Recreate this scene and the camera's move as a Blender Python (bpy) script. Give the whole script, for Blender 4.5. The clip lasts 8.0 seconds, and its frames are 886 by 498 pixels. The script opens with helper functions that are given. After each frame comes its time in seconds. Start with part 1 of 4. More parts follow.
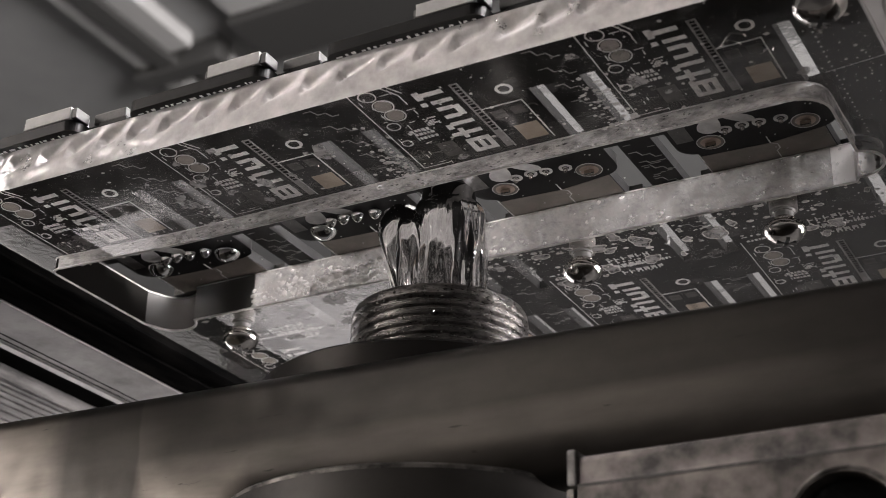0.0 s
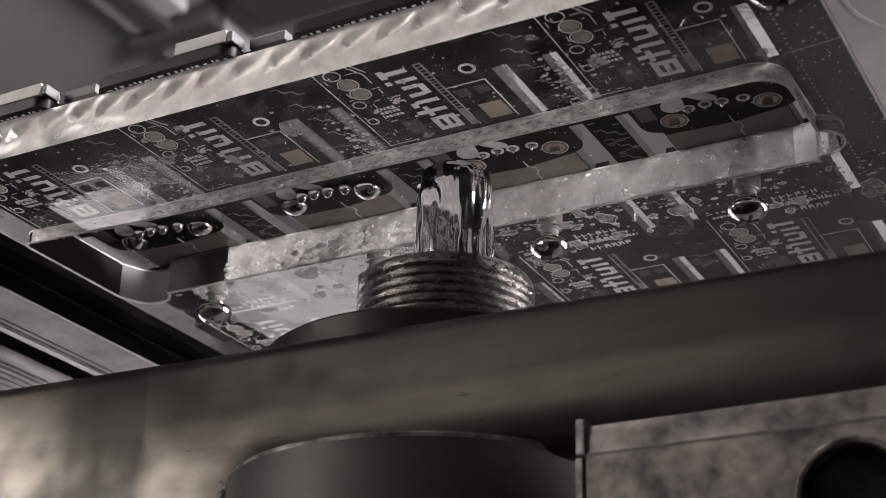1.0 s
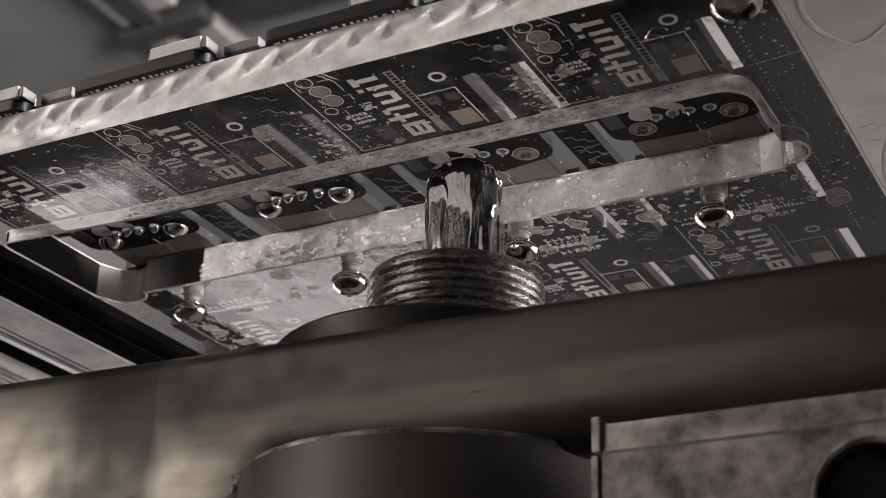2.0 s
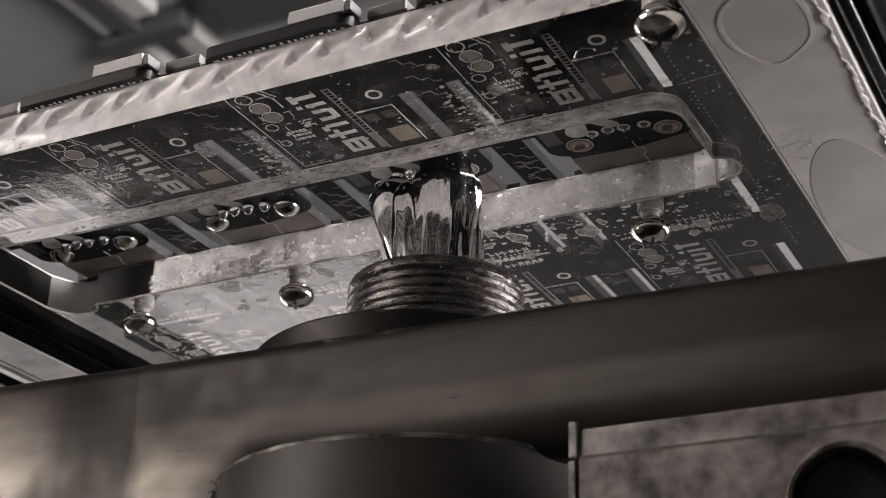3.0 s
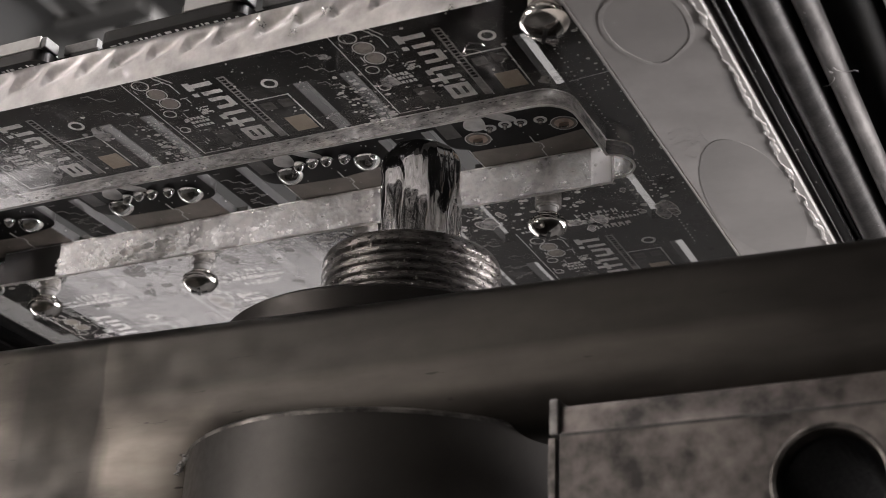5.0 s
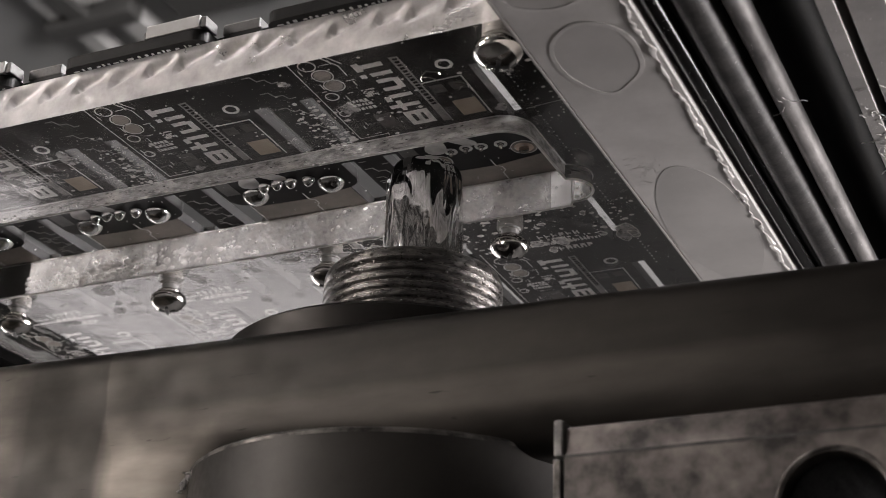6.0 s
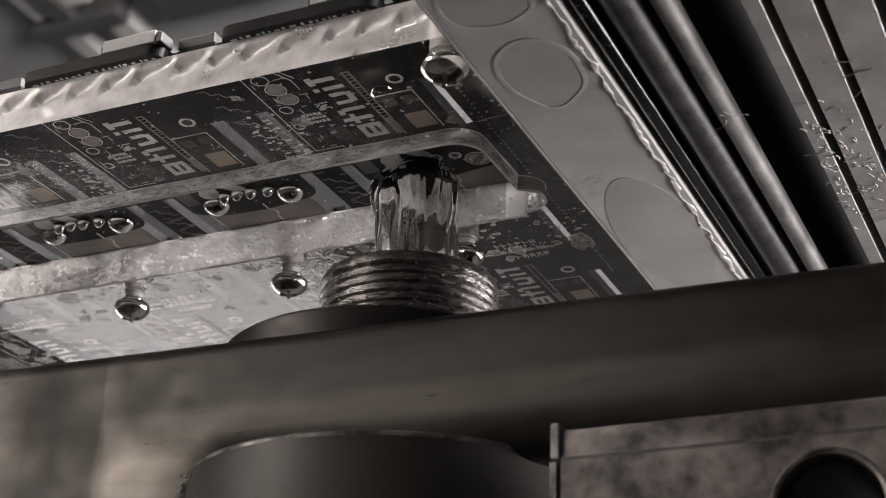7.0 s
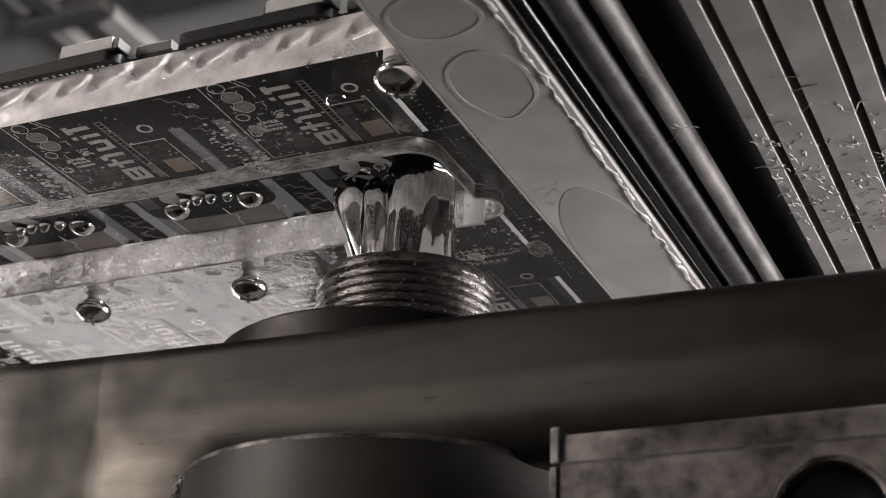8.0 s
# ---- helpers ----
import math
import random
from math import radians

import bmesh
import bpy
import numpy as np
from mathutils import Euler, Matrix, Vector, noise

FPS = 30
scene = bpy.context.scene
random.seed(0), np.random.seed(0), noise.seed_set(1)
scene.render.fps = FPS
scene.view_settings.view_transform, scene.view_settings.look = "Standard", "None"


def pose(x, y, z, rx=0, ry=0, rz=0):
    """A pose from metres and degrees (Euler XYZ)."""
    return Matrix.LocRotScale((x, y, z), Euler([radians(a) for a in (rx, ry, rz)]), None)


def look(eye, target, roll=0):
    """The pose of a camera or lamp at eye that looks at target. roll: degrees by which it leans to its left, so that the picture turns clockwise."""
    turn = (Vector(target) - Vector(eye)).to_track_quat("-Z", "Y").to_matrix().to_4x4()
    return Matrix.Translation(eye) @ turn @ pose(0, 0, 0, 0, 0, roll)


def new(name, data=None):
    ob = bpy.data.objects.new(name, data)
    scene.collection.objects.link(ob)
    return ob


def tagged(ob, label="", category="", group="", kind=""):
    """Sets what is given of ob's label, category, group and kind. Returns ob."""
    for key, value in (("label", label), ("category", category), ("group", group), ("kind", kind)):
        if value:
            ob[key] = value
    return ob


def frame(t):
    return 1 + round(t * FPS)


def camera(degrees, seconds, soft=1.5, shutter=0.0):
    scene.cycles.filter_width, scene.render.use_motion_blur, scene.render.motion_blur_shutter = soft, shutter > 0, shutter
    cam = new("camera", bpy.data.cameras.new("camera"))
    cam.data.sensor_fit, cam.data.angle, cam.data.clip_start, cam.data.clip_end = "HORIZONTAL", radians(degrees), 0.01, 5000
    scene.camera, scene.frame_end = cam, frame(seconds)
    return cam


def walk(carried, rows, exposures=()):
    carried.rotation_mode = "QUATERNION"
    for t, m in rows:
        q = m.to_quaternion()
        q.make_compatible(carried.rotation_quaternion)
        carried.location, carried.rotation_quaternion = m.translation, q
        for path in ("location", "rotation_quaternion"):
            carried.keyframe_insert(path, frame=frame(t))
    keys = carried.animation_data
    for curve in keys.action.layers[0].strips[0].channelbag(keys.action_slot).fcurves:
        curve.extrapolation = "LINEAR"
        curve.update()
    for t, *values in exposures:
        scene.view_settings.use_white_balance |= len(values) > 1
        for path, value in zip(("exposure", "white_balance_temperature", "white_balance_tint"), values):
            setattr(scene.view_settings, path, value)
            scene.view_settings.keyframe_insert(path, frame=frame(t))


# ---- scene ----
# Lengths are in millimetres, scaled to metres by MM.
MM = 0.001
SPEED = 6.27          # the solder pot's travel, mm per second
cam = camera(31.84, 8.0, soft=0.55)
cam.data.dof.use_dof = True
cam.data.dof.focus_distance = 0.212
cam.data.dof.aperture_fstop = 52.0
PATH = [
    (0.0, look((0.04296, -0.15733, 0.20202), (-0.03508, -0.01490, 0.27963), 1.162)),
    (0.5, look((0.04395, -0.15775, 0.20279), (-0.03423, -0.01445, 0.27864), 1.235)),
    (1.0, look((0.04805, -0.15776, 0.20247), (-0.03047, -0.01368, 0.27646), 1.326)),
    (1.5, look((0.04982, -0.15863, 0.20257), (-0.02843, -0.01404, 0.27586), 1.529)),
    (3.0, look((0.05900, -0.15999, 0.20183), (-0.01665, -0.01460, 0.27623), 1.497)),
    (3.5, look((0.06286, -0.15945, 0.20156), (-0.01221, -0.01368, 0.27582), 1.350)),
    (4.0, look((0.06426, -0.15929, 0.20257), (-0.00967, -0.01277, 0.27650), 1.566)),
    (4.5, look((0.06542, -0.15729, 0.20065), (-0.00692, -0.00979, 0.27420), 1.966)),
    (6.0, look((0.07322, -0.15920, 0.20289), (0.00245, -0.01108, 0.27672), 2.100)),
    (6.5, look((0.07561, -0.15936, 0.20296), (0.00531, -0.01094, 0.27663), 1.979)),
    (7.0, look((0.07941, -0.16050, 0.20277), (0.00959, -0.01198, 0.27671), 1.882)),
    (7.5, look((0.08223, -0.16077, 0.20298), (0.01322, -0.01226, 0.27768), 1.834)),
    (8.0, look((0.08398, -0.16055, 0.20367), (0.01556, -0.01123, 0.27731), 2.177)),
]
walk(cam, PATH)

# ---- light ----
world = bpy.data.worlds.new("room")
scene.world = world
world.use_nodes = True
world.node_tree.nodes["Background"].inputs[0].default_value = (0.62, 0.60, 0.57, 1)
world.node_tree.nodes["Background"].inputs[1].default_value = 0.03


def area_lamp(name, eye, target, sx, sy, watts, colour=(1.0, 0.94, 0.87)):
    data = bpy.data.lights.new(name, "AREA")
    data.shape, data.size, data.size_y, data.energy, data.color = "RECTANGLE", sx, sy, watts, colour
    ob = new(name, data)
    ob.matrix_world = look(eye, target)
    return tagged(ob, "warm white area lamp added to light the parts", "lamp", kind="structure")


area_lamp("work_light", (-0.47, -0.39, 0.44), (-0.08, -0.02, 0.29), 0.26, 0.20, 3.7, (1.0, 0.90, 0.85))
# Unseen fill lamps added in front and overhead.
area_lamp("front_light", (-0.42, -0.92, 0.44), (0.0, 0.0, 0.27), 0.90, 0.50, 0.58, (1.0, 0.91, 0.88))
area_lamp("hood_light", (-0.28, -0.05, 0.72), (-0.14, 0.0, 0.30), 0.50, 0.06, 1.4, (1.0, 0.925, 0.90))
# lamps added behind for sheen and fill: four below the board's height, one above it
area_lamp("back_light", (-1.25, 0.75, 0.12), (-0.10, 0.05, 0.29), 0.90, 0.22, 3.8, (1.0, 0.93, 0.935))
area_lamp("low_light", (-0.54, 0.47, 0.115), (-0.08, 0.03, 0.29), 0.46, 0.22, 0.40, (1.0, 0.93, 0.93))
area_lamp("floor_light", (-0.625, 0.385, -0.02), (-0.16, -0.05, 0.155), 0.32, 0.11, 0.125, (1.0, 0.93, 0.93))
# Fill added to brighten the undersides of bars and rails.
area_lamp("side_light", (0.58, 0.36, 0.15), (0.03, 0.02, 0.29), 0.60, 0.16, 7.4, (1.0, 0.93, 0.935))
# Bright panel added so the gaps between boards look lit.
area_lamp("top_light", (-0.33, 1.15, 0.86), (-0.03, 0.02, 0.32), 0.44, 0.36, 0.14, (1.0, 0.95, 0.95))
# Unseen lamp added to lift the ceiling and its beams.
area_lamp("room_light", (0.60, 0.30, 0.95), (-1.1, 1.3, 1.45), 0.8, 0.8, 185.0, (1.0, 0.955, 0.96))
scene.view_settings.exposure = 0.0
# ---- materials ----
def node_mat(name):
    m = bpy.data.materials.new(name)
    m.use_nodes = True
    nt = m.node_tree
    return m, nt, nt.nodes["Principled BSDF"]


def noise_fac(nt, scale, detail=4.0, rough=0.55, stretch=(1, 1, 1)):
    """Noise over object space, in 1/m."""
    tc = nt.nodes.new("ShaderNodeTexCoord")
    mp = nt.nodes.new("ShaderNodeMapping")
    mp.inputs["Scale"].default_value = stretch
    nz = nt.nodes.new("ShaderNodeTexNoise")
    nz.inputs["Scale"].default_value = scale
    nz.inputs["Detail"].default_value = detail
    nz.inputs["Roughness"].default_value = rough
    nt.links.new(tc.outputs["Object"], mp.inputs[0])
    nt.links.new(mp.outputs[0], nz.inputs["Vector"])
    return nz.outputs["Fac"]


def ramp(nt, fac, stops):
    r = nt.nodes.new("ShaderNodeValToRGB")
    while len(r.color_ramp.elements) < len(stops):
        r.color_ramp.elements.new(0.5)
    for e, (p, c) in zip(r.color_ramp.elements, stops):
        e.position = p
        e.color = (c, c, c, 1) if isinstance(c, (int, float)) else (*c, 1)
    nt.links.new(fac, r.inputs[0])
    return r.outputs[0]


def mix_col(nt, fac, a, b):
    n = nt.nodes.new("ShaderNodeMix")
    n.data_type = "RGBA"
    nt.links.new(fac, n.inputs[0])
    for s, v in ((n.inputs[6], a), (n.inputs[7], b)):
        if isinstance(v, tuple):
            s.default_value = (*v, 1)
        else:
            nt.links.new(v, s)
    return n.outputs[2]


def add_bump(nt, bsdf, fac, strength, dist):
    b = nt.nodes.new("ShaderNodeBump")
    b.inputs["Strength"].default_value = strength
    b.inputs["Distance"].default_value = dist
    nt.links.new(fac, b.inputs["Height"])
    nt.links.new(b.outputs[0], bsdf.inputs["Normal"])


def surface(name, dark, light, rough=(0.4, 0.6), metal=0.0, scale=300, fine=2500, bump=0.15, depth=0.0001, stretch=(1, 1, 1), lo=0.35, hi=0.65, spec=0.5):
    """A worn surface: blotches at one scale, grain and relief at another."""
    m, nt, b = node_mat(name)
    big = noise_fac(nt, scale, 5, 0.6, stretch)
    small = noise_fac(nt, fine, 3, 0.6, stretch)
    nt.links.new(mix_col(nt, ramp(nt, big, [(lo, 0.0), (hi, 1.0)]), dark, light), b.inputs["Base Color"])
    nt.links.new(ramp(nt, small, [(0.3, rough[0]), (0.7, rough[1])]), b.inputs["Roughness"])
    b.inputs["Metallic"].default_value = metal
    b.inputs["Specular IOR Level"].default_value = spec
    add_bump(nt, b, small, bump, depth)
    return m


def glass_mat(name, tint, haze, film, film_col, scale, lo, hi, bump=0.1, bscale=900, spec=0.5, glow=0.0):
    """Clear acrylic with a dried flux film in patches."""
    m, nt, b = node_mat(name)
    b.inputs["Base Color"].default_value = (*tint, 1)
    b.inputs["Transmission Weight"].default_value = 1.0
    b.inputs["IOR"].default_value = 1.49
    b.inputs["Roughness"].default_value = haze
    add_bump(nt, b, noise_fac(nt, bscale, 3), bump, 0.0002)
    d = nt.nodes.new("ShaderNodeBsdfPrincipled")
    d.inputs["Base Color"].default_value = (*film_col, 1)
    d.inputs["Roughness"].default_value = 0.45
    d.inputs["Specular IOR Level"].default_value = spec
    mixer = nt.nodes.new("ShaderNodeMixShader")
    patch = ramp(nt, noise_fac(nt, scale, 5, 0.62), [(lo, 0.0), (hi, film)])
    nt.links.new(patch, mixer.inputs[0])
    nt.links.new(b.outputs[0], mixer.inputs[1])
    film_out = d.outputs[0]
    if glow:                                    # the film lets light from behind through
        tr = nt.nodes.new("ShaderNodeBsdfTranslucent")
        tr.inputs["Color"].default_value = (*film_col, 1)
        both = nt.nodes.new("ShaderNodeMixShader")
        both.inputs[0].default_value = glow
        nt.links.new(film_out, both.inputs[1])
        nt.links.new(tr.outputs[0], both.inputs[2])
        film_out = both.outputs[0]
    nt.links.new(film_out, mixer.inputs[2])
    nt.links.new(mixer.outputs[0], nt.nodes["Material Output"].inputs[0])
    return m


acrylic = glass_mat("acrylic", (0.95, 0.94, 0.93), 0.02, 0.24, (0.20, 0.19, 0.183), 210, 0.575, 0.62, 0.05)
acrylic_cut = glass_mat("acrylic_cut", (0.96, 0.95, 0.94), 0.10, 0.74, (0.68, 0.657, 0.642), 130, 0.10, 0.66, 0.35, 700)
# Left walls: opaque films put the dark seen through clear acrylic into colour.
acrylic_dark = glass_mat("acrylic_dark", (0.12, 0.115, 0.11), 0.10, 1.0, (0.008, 0.0076, 0.007), 300, 0.0, 0.2, 0.2, 1100, 0.0)
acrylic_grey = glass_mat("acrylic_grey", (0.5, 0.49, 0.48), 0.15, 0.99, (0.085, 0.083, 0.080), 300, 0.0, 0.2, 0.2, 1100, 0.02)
# Frosted end of the slot wall, whitened for light piped through the acrylic.
acrylic_frost = glass_mat("acrylic_frost", (0.96, 0.95, 0.94), 0.15, 0.98, (0.95, 0.935, 0.92), 500, 0.05, 0.45, 0.5, 1500, 0.5, 0.85)
acrylic_slot = glass_mat("acrylic_slot", (0.92, 0.91, 0.90), 0.22, 0.80, (0.60, 0.582, 0.565), 420, 0.22, 0.60, 0.6, 1500, 0.5, 0.35)
solder_mask = surface("solder_mask", (0.004, 0.004, 0.004), (0.009, 0.0085, 0.0085), (0.30, 0.42), 0, 200, 3000, 0.03, spec=0.12)
board_edge = surface("board_edge", (0.02, 0.018, 0.016), (0.05, 0.045, 0.04), (0.6, 0.8), 0, 800, 6000, 0.4)
silk = surface("silk", (0.54, 0.53, 0.52), (0.70, 0.69, 0.675), (0.5, 0.7), 0, 900, 5000, 0.2)
silk_mid = surface("silk_mid", (0.20, 0.195, 0.19), (0.28, 0.273, 0.265), (0.5, 0.7), 0, 900, 5000, 0.2)
ring_tin = surface("ring_tin", (0.24, 0.222, 0.20), (0.33, 0.305, 0.275), (0.35, 0.5), 0.3, 500, 4000, 0.1)
silk_dim = surface("silk_dim", (0.05, 0.048, 0.045), (0.09, 0.085, 0.08), (0.35, 0.5), 0, 900, 5000, 0.2)
gold = surface("gold", (0.36, 0.305, 0.245), (0.45, 0.385, 0.31), (0.35, 0.5), 0.45, 500, 4000, 0.1)
tin_plane = surface("tin_plane", (0.15, 0.132, 0.115), (0.21, 0.186, 0.162), (0.3, 0.45), 0.3, 300, 4000, 0.1)
copper_ring = surface("copper_ring", (0.38, 0.285, 0.23), (0.60, 0.485, 0.40), (0.3, 0.45), 0.6, 500, 4000, 0.1)
solder = surface("solder", (0.82, 0.82, 0.82), (0.90, 0.90, 0.89), (0.05, 0.12), 1.0, 300, 500, 0.06, 0.0003)
chrome = surface("chrome", (0.50, 0.48, 0.46), (0.62, 0.60, 0.57), (0.08, 0.16), 1.0, 500, 3000, 0.05)
steel_dark = surface("steel_dark", (0.020, 0.0182, 0.016), (0.034, 0.031, 0.0275), (0.46, 0.58), 0.5, 60, 900, 0.02, 0.00003)


def crust_mat(name, col, scale):
    """White flux crust that lets light through."""
    m, nt, b = node_mat(name)
    tone = mix_col(nt, ramp(nt, noise_fac(nt, scale, 4), [(0.35, 0.0), (0.6, 1.0)]), tuple(0.62 * c for c in col), col)
    nt.links.new(tone, b.inputs["Base Color"])
    b.inputs["Roughness"].default_value = 0.25
    tr = nt.nodes.new("ShaderNodeBsdfTranslucent")
    nt.links.new(tone, tr.inputs["Color"])
    mixer = nt.nodes.new("ShaderNodeMixShader")
    mixer.inputs[0].default_value = 0.55
    nt.links.new(b.outputs[0], mixer.inputs[1])
    nt.links.new(tr.outputs[0], mixer.inputs[2])
    nt.links.new(mixer.outputs[0], nt.nodes["Material Output"].inputs[0])
    return m


def shaded_cover():
    """Smoky steel sheet: blotches along x, two upright bands of painted reflection at fixed places, scratches."""
    m, nt, b = node_mat("shaded_cover")
    tc = nt.nodes.new("ShaderNodeTexCoord")
    sep = nt.nodes.new("ShaderNodeSeparateXYZ")
    nt.links.new(tc.outputs["Object"], sep.inputs[0])
    mr = nt.nodes.new("ShaderNodeMapRange")
    mr.inputs["From Min"].default_value, mr.inputs["From Max"].default_value = -0.125, -0.055
    nt.links.new(sep.outputs["X"], mr.inputs["Value"])
    wob = nt.nodes.new("ShaderNodeMath")
    wob.operation = "MULTIPLY_ADD"
    wob.inputs[1].default_value = 0.10
    nt.links.new(noise_fac(nt, 90, 4, 0.6, (1, 1, 0.3)), wob.inputs[0])
    nt.links.new(mr.outputs[0], wob.inputs[2])
    # Dark upright reflections painted as bands across the sheet.
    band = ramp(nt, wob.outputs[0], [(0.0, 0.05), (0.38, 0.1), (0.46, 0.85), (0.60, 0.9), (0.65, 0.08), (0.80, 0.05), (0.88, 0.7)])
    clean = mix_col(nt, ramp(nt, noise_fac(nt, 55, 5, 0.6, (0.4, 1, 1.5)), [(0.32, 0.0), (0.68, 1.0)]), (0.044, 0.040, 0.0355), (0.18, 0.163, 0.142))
    # Dark tone for the painted reflections and the brow's shade.
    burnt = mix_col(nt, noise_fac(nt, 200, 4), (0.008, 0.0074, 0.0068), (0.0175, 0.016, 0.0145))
    brow_shade = nt.nodes.new("ShaderNodeMapRange")   # shade along the rolled brow, put into the colour
    brow_shade.inputs["From Min"].default_value, brow_shade.inputs["From Max"].default_value = 0.2560, 0.2640
    brow_shade.inputs["To Max"].default_value = 0.88
    nt.links.new(sep.outputs["Z"], brow_shade.inputs["Value"])
    near = nt.nodes.new("ShaderNodeMapRange")   # the painted shade fades away from the nozzle
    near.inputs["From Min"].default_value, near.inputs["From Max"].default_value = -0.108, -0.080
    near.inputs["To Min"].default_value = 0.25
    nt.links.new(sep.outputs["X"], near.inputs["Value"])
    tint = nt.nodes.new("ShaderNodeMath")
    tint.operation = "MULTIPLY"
    nt.links.new(brow_shade.outputs[0], tint.inputs[0])
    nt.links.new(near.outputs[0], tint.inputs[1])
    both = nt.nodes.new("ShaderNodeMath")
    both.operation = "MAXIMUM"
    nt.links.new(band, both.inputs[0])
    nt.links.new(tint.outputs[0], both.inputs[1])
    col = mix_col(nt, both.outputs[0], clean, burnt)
    scratch = ramp(nt, noise_fac(nt, 420, 3, 0.6, (0.22, 1, 1.6)), [(0.68, 0.0), (0.71, 0.8)])
    nt.links.new(mix_col(nt, scratch, col, (0.014, 0.013, 0.012)), b.inputs["Base Color"])
    nt.links.new(ramp(nt, noise_fac(nt, 300, 4), [(0.3, 0.36), (0.7, 0.52)]), b.inputs["Roughness"])
    b.inputs["Metallic"].default_value = 0.8
    return m


cover_steel = shaded_cover()
# Blotched like strip_grey but darker: dimmer light on this bar in the colour.
strip_shaded = surface("strip_shaded", (0.15, 0.145, 0.139), (0.33, 0.32, 0.308), (0.45, 0.65), 0, 95, 1800, 0.08, lo=0.30, hi=0.62, spec=0.3)
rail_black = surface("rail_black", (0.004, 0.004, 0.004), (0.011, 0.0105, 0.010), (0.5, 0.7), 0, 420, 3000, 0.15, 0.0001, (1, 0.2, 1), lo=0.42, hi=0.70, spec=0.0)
rim_glint = crust_mat("rim_glint", (0.88, 0.865, 0.85), 260)
stain_edge = surface("stain_edge", (0.54, 0.525, 0.507), (0.69, 0.672, 0.652), (0.4, 0.55), 0, 300, 2500, 0.1)
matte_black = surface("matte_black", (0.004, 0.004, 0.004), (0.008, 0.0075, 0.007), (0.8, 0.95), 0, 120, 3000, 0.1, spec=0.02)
worn_rim = surface("worn_rim", (0.03, 0.028, 0.026), (0.19, 0.178, 0.165), (0.4, 0.6), 0.7, 220, 2500, 0.2, lo=0.42, hi=0.62)
nozzle_iron = surface("nozzle_iron", (0.080, 0.076, 0.073), (0.235, 0.222, 0.211), (0.22, 0.42), 0.9, 420, 1600, 0.45, 0.00025, (1, 1, 3.0), lo=0.40, hi=0.66)
cover_paint = surface("cover_paint", (0.012, 0.011, 0.0102), (0.030, 0.0275, 0.025), (0.40, 0.55), 0.8, 34, 700, 0.03, 0.00003, (0.45, 1, 1), lo=0.32, hi=0.68)
bracket_steel = surface("bracket_steel", (0.022, 0.020, 0.0185), (0.175, 0.155, 0.144), (0.38, 0.55), 0.5, 170, 2200, 0.12, lo=0.34, hi=0.62)
worn_dim_alu = surface("worn_dim_alu", (0.10, 0.097, 0.094), (0.32, 0.31, 0.30), (0.5, 0.7), 0.2, 320, 3000, 0.25, 0.0001, (1, 0.25, 1))
alu = surface("alu", (0.38, 0.37, 0.36), (0.52, 0.505, 0.49), (0.42, 0.58), 0.3, 160, 3000, 0.2)
strip_grey = surface("strip_grey", (0.50, 0.486, 0.468), (0.66, 0.642, 0.622), (0.35, 0.5), 0, 75, 2200, 0.05)
flux_film = surface("flux_film", (0.43, 0.42, 0.405), (0.54, 0.525, 0.507), (0.28, 0.4), 0, 70, 1500, 0.05)
flux_bead = surface("flux_bead", (0.60, 0.583, 0.56), (0.78, 0.76, 0.735), (0.12, 0.3), 0, 600, 2500, 0.3)
rubber = surface("rubber", (0.008, 0.008, 0.008), (0.02, 0.019, 0.018), (0.35, 0.6), 0, 300, 3000, 0.4)
plastic_grey = surface("plastic_grey", (0.25, 0.247, 0.24), (0.30, 0.296, 0.288), (0.4, 0.55), 0, 500, 3000, 0.05)
droplet = surface("droplet", (0.42, 0.40, 0.38), (0.72, 0.70, 0.67), (0.08, 0.2), 0.0, 700, 2500, 0.1)
plastic_black = surface("plastic_black", (0.014, 0.014, 0.013), (0.022, 0.021, 0.02), (0.4, 0.6), 0, 500, 3000, 0.1)
lip_steel = surface("lip_steel", (0.022, 0.0215, 0.021), (0.065, 0.0625, 0.06), (0.4, 0.6), 0.2, 350, 2500, 0.35, 0.0001)
gloss_black = surface("gloss_black", (0.005, 0.005, 0.005), (0.010, 0.010, 0.010), (0.16, 0.22), 0, 60, 300, 0.0, spec=0.4)
wall_grey = surface("wall_grey", (0.10, 0.10, 0.098), (0.13, 0.13, 0.126), (0.5, 0.7), 0, 6, 300, 0.05)
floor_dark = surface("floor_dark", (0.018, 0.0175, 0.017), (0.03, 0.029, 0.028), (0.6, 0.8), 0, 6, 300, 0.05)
wall_light = surface("wall_light", (0.15, 0.148, 0.143), (0.19, 0.187, 0.182), (0.5, 0.7), 0, 6, 300, 0.05)
dust = surface("dust", (0.72, 0.71, 0.69), (0.88, 0.87, 0.85), (0.6, 0.8), 0, 900, 4000, 0.2)


def film_mat(name, col, cover):
    """A thin see-through film of dried flux."""
    m, nt, b = node_mat(name)
    b.inputs["Base Color"].default_value = (*col, 1)
    b.inputs["Roughness"].default_value = 0.35
    tr = nt.nodes.new("ShaderNodeBsdfTransparent")
    mixer = nt.nodes.new("ShaderNodeMixShader")
    nt.links.new(ramp(nt, noise_fac(nt, 700, 5, 0.65), [(0.35, 0.25 * cover), (0.62, cover)]), mixer.inputs[0])
    nt.links.new(tr.outputs[0], mixer.inputs[1])
    nt.links.new(b.outputs[0], mixer.inputs[2])
    nt.links.new(mixer.outputs[0], nt.nodes["Material Output"].inputs[0])
    return m


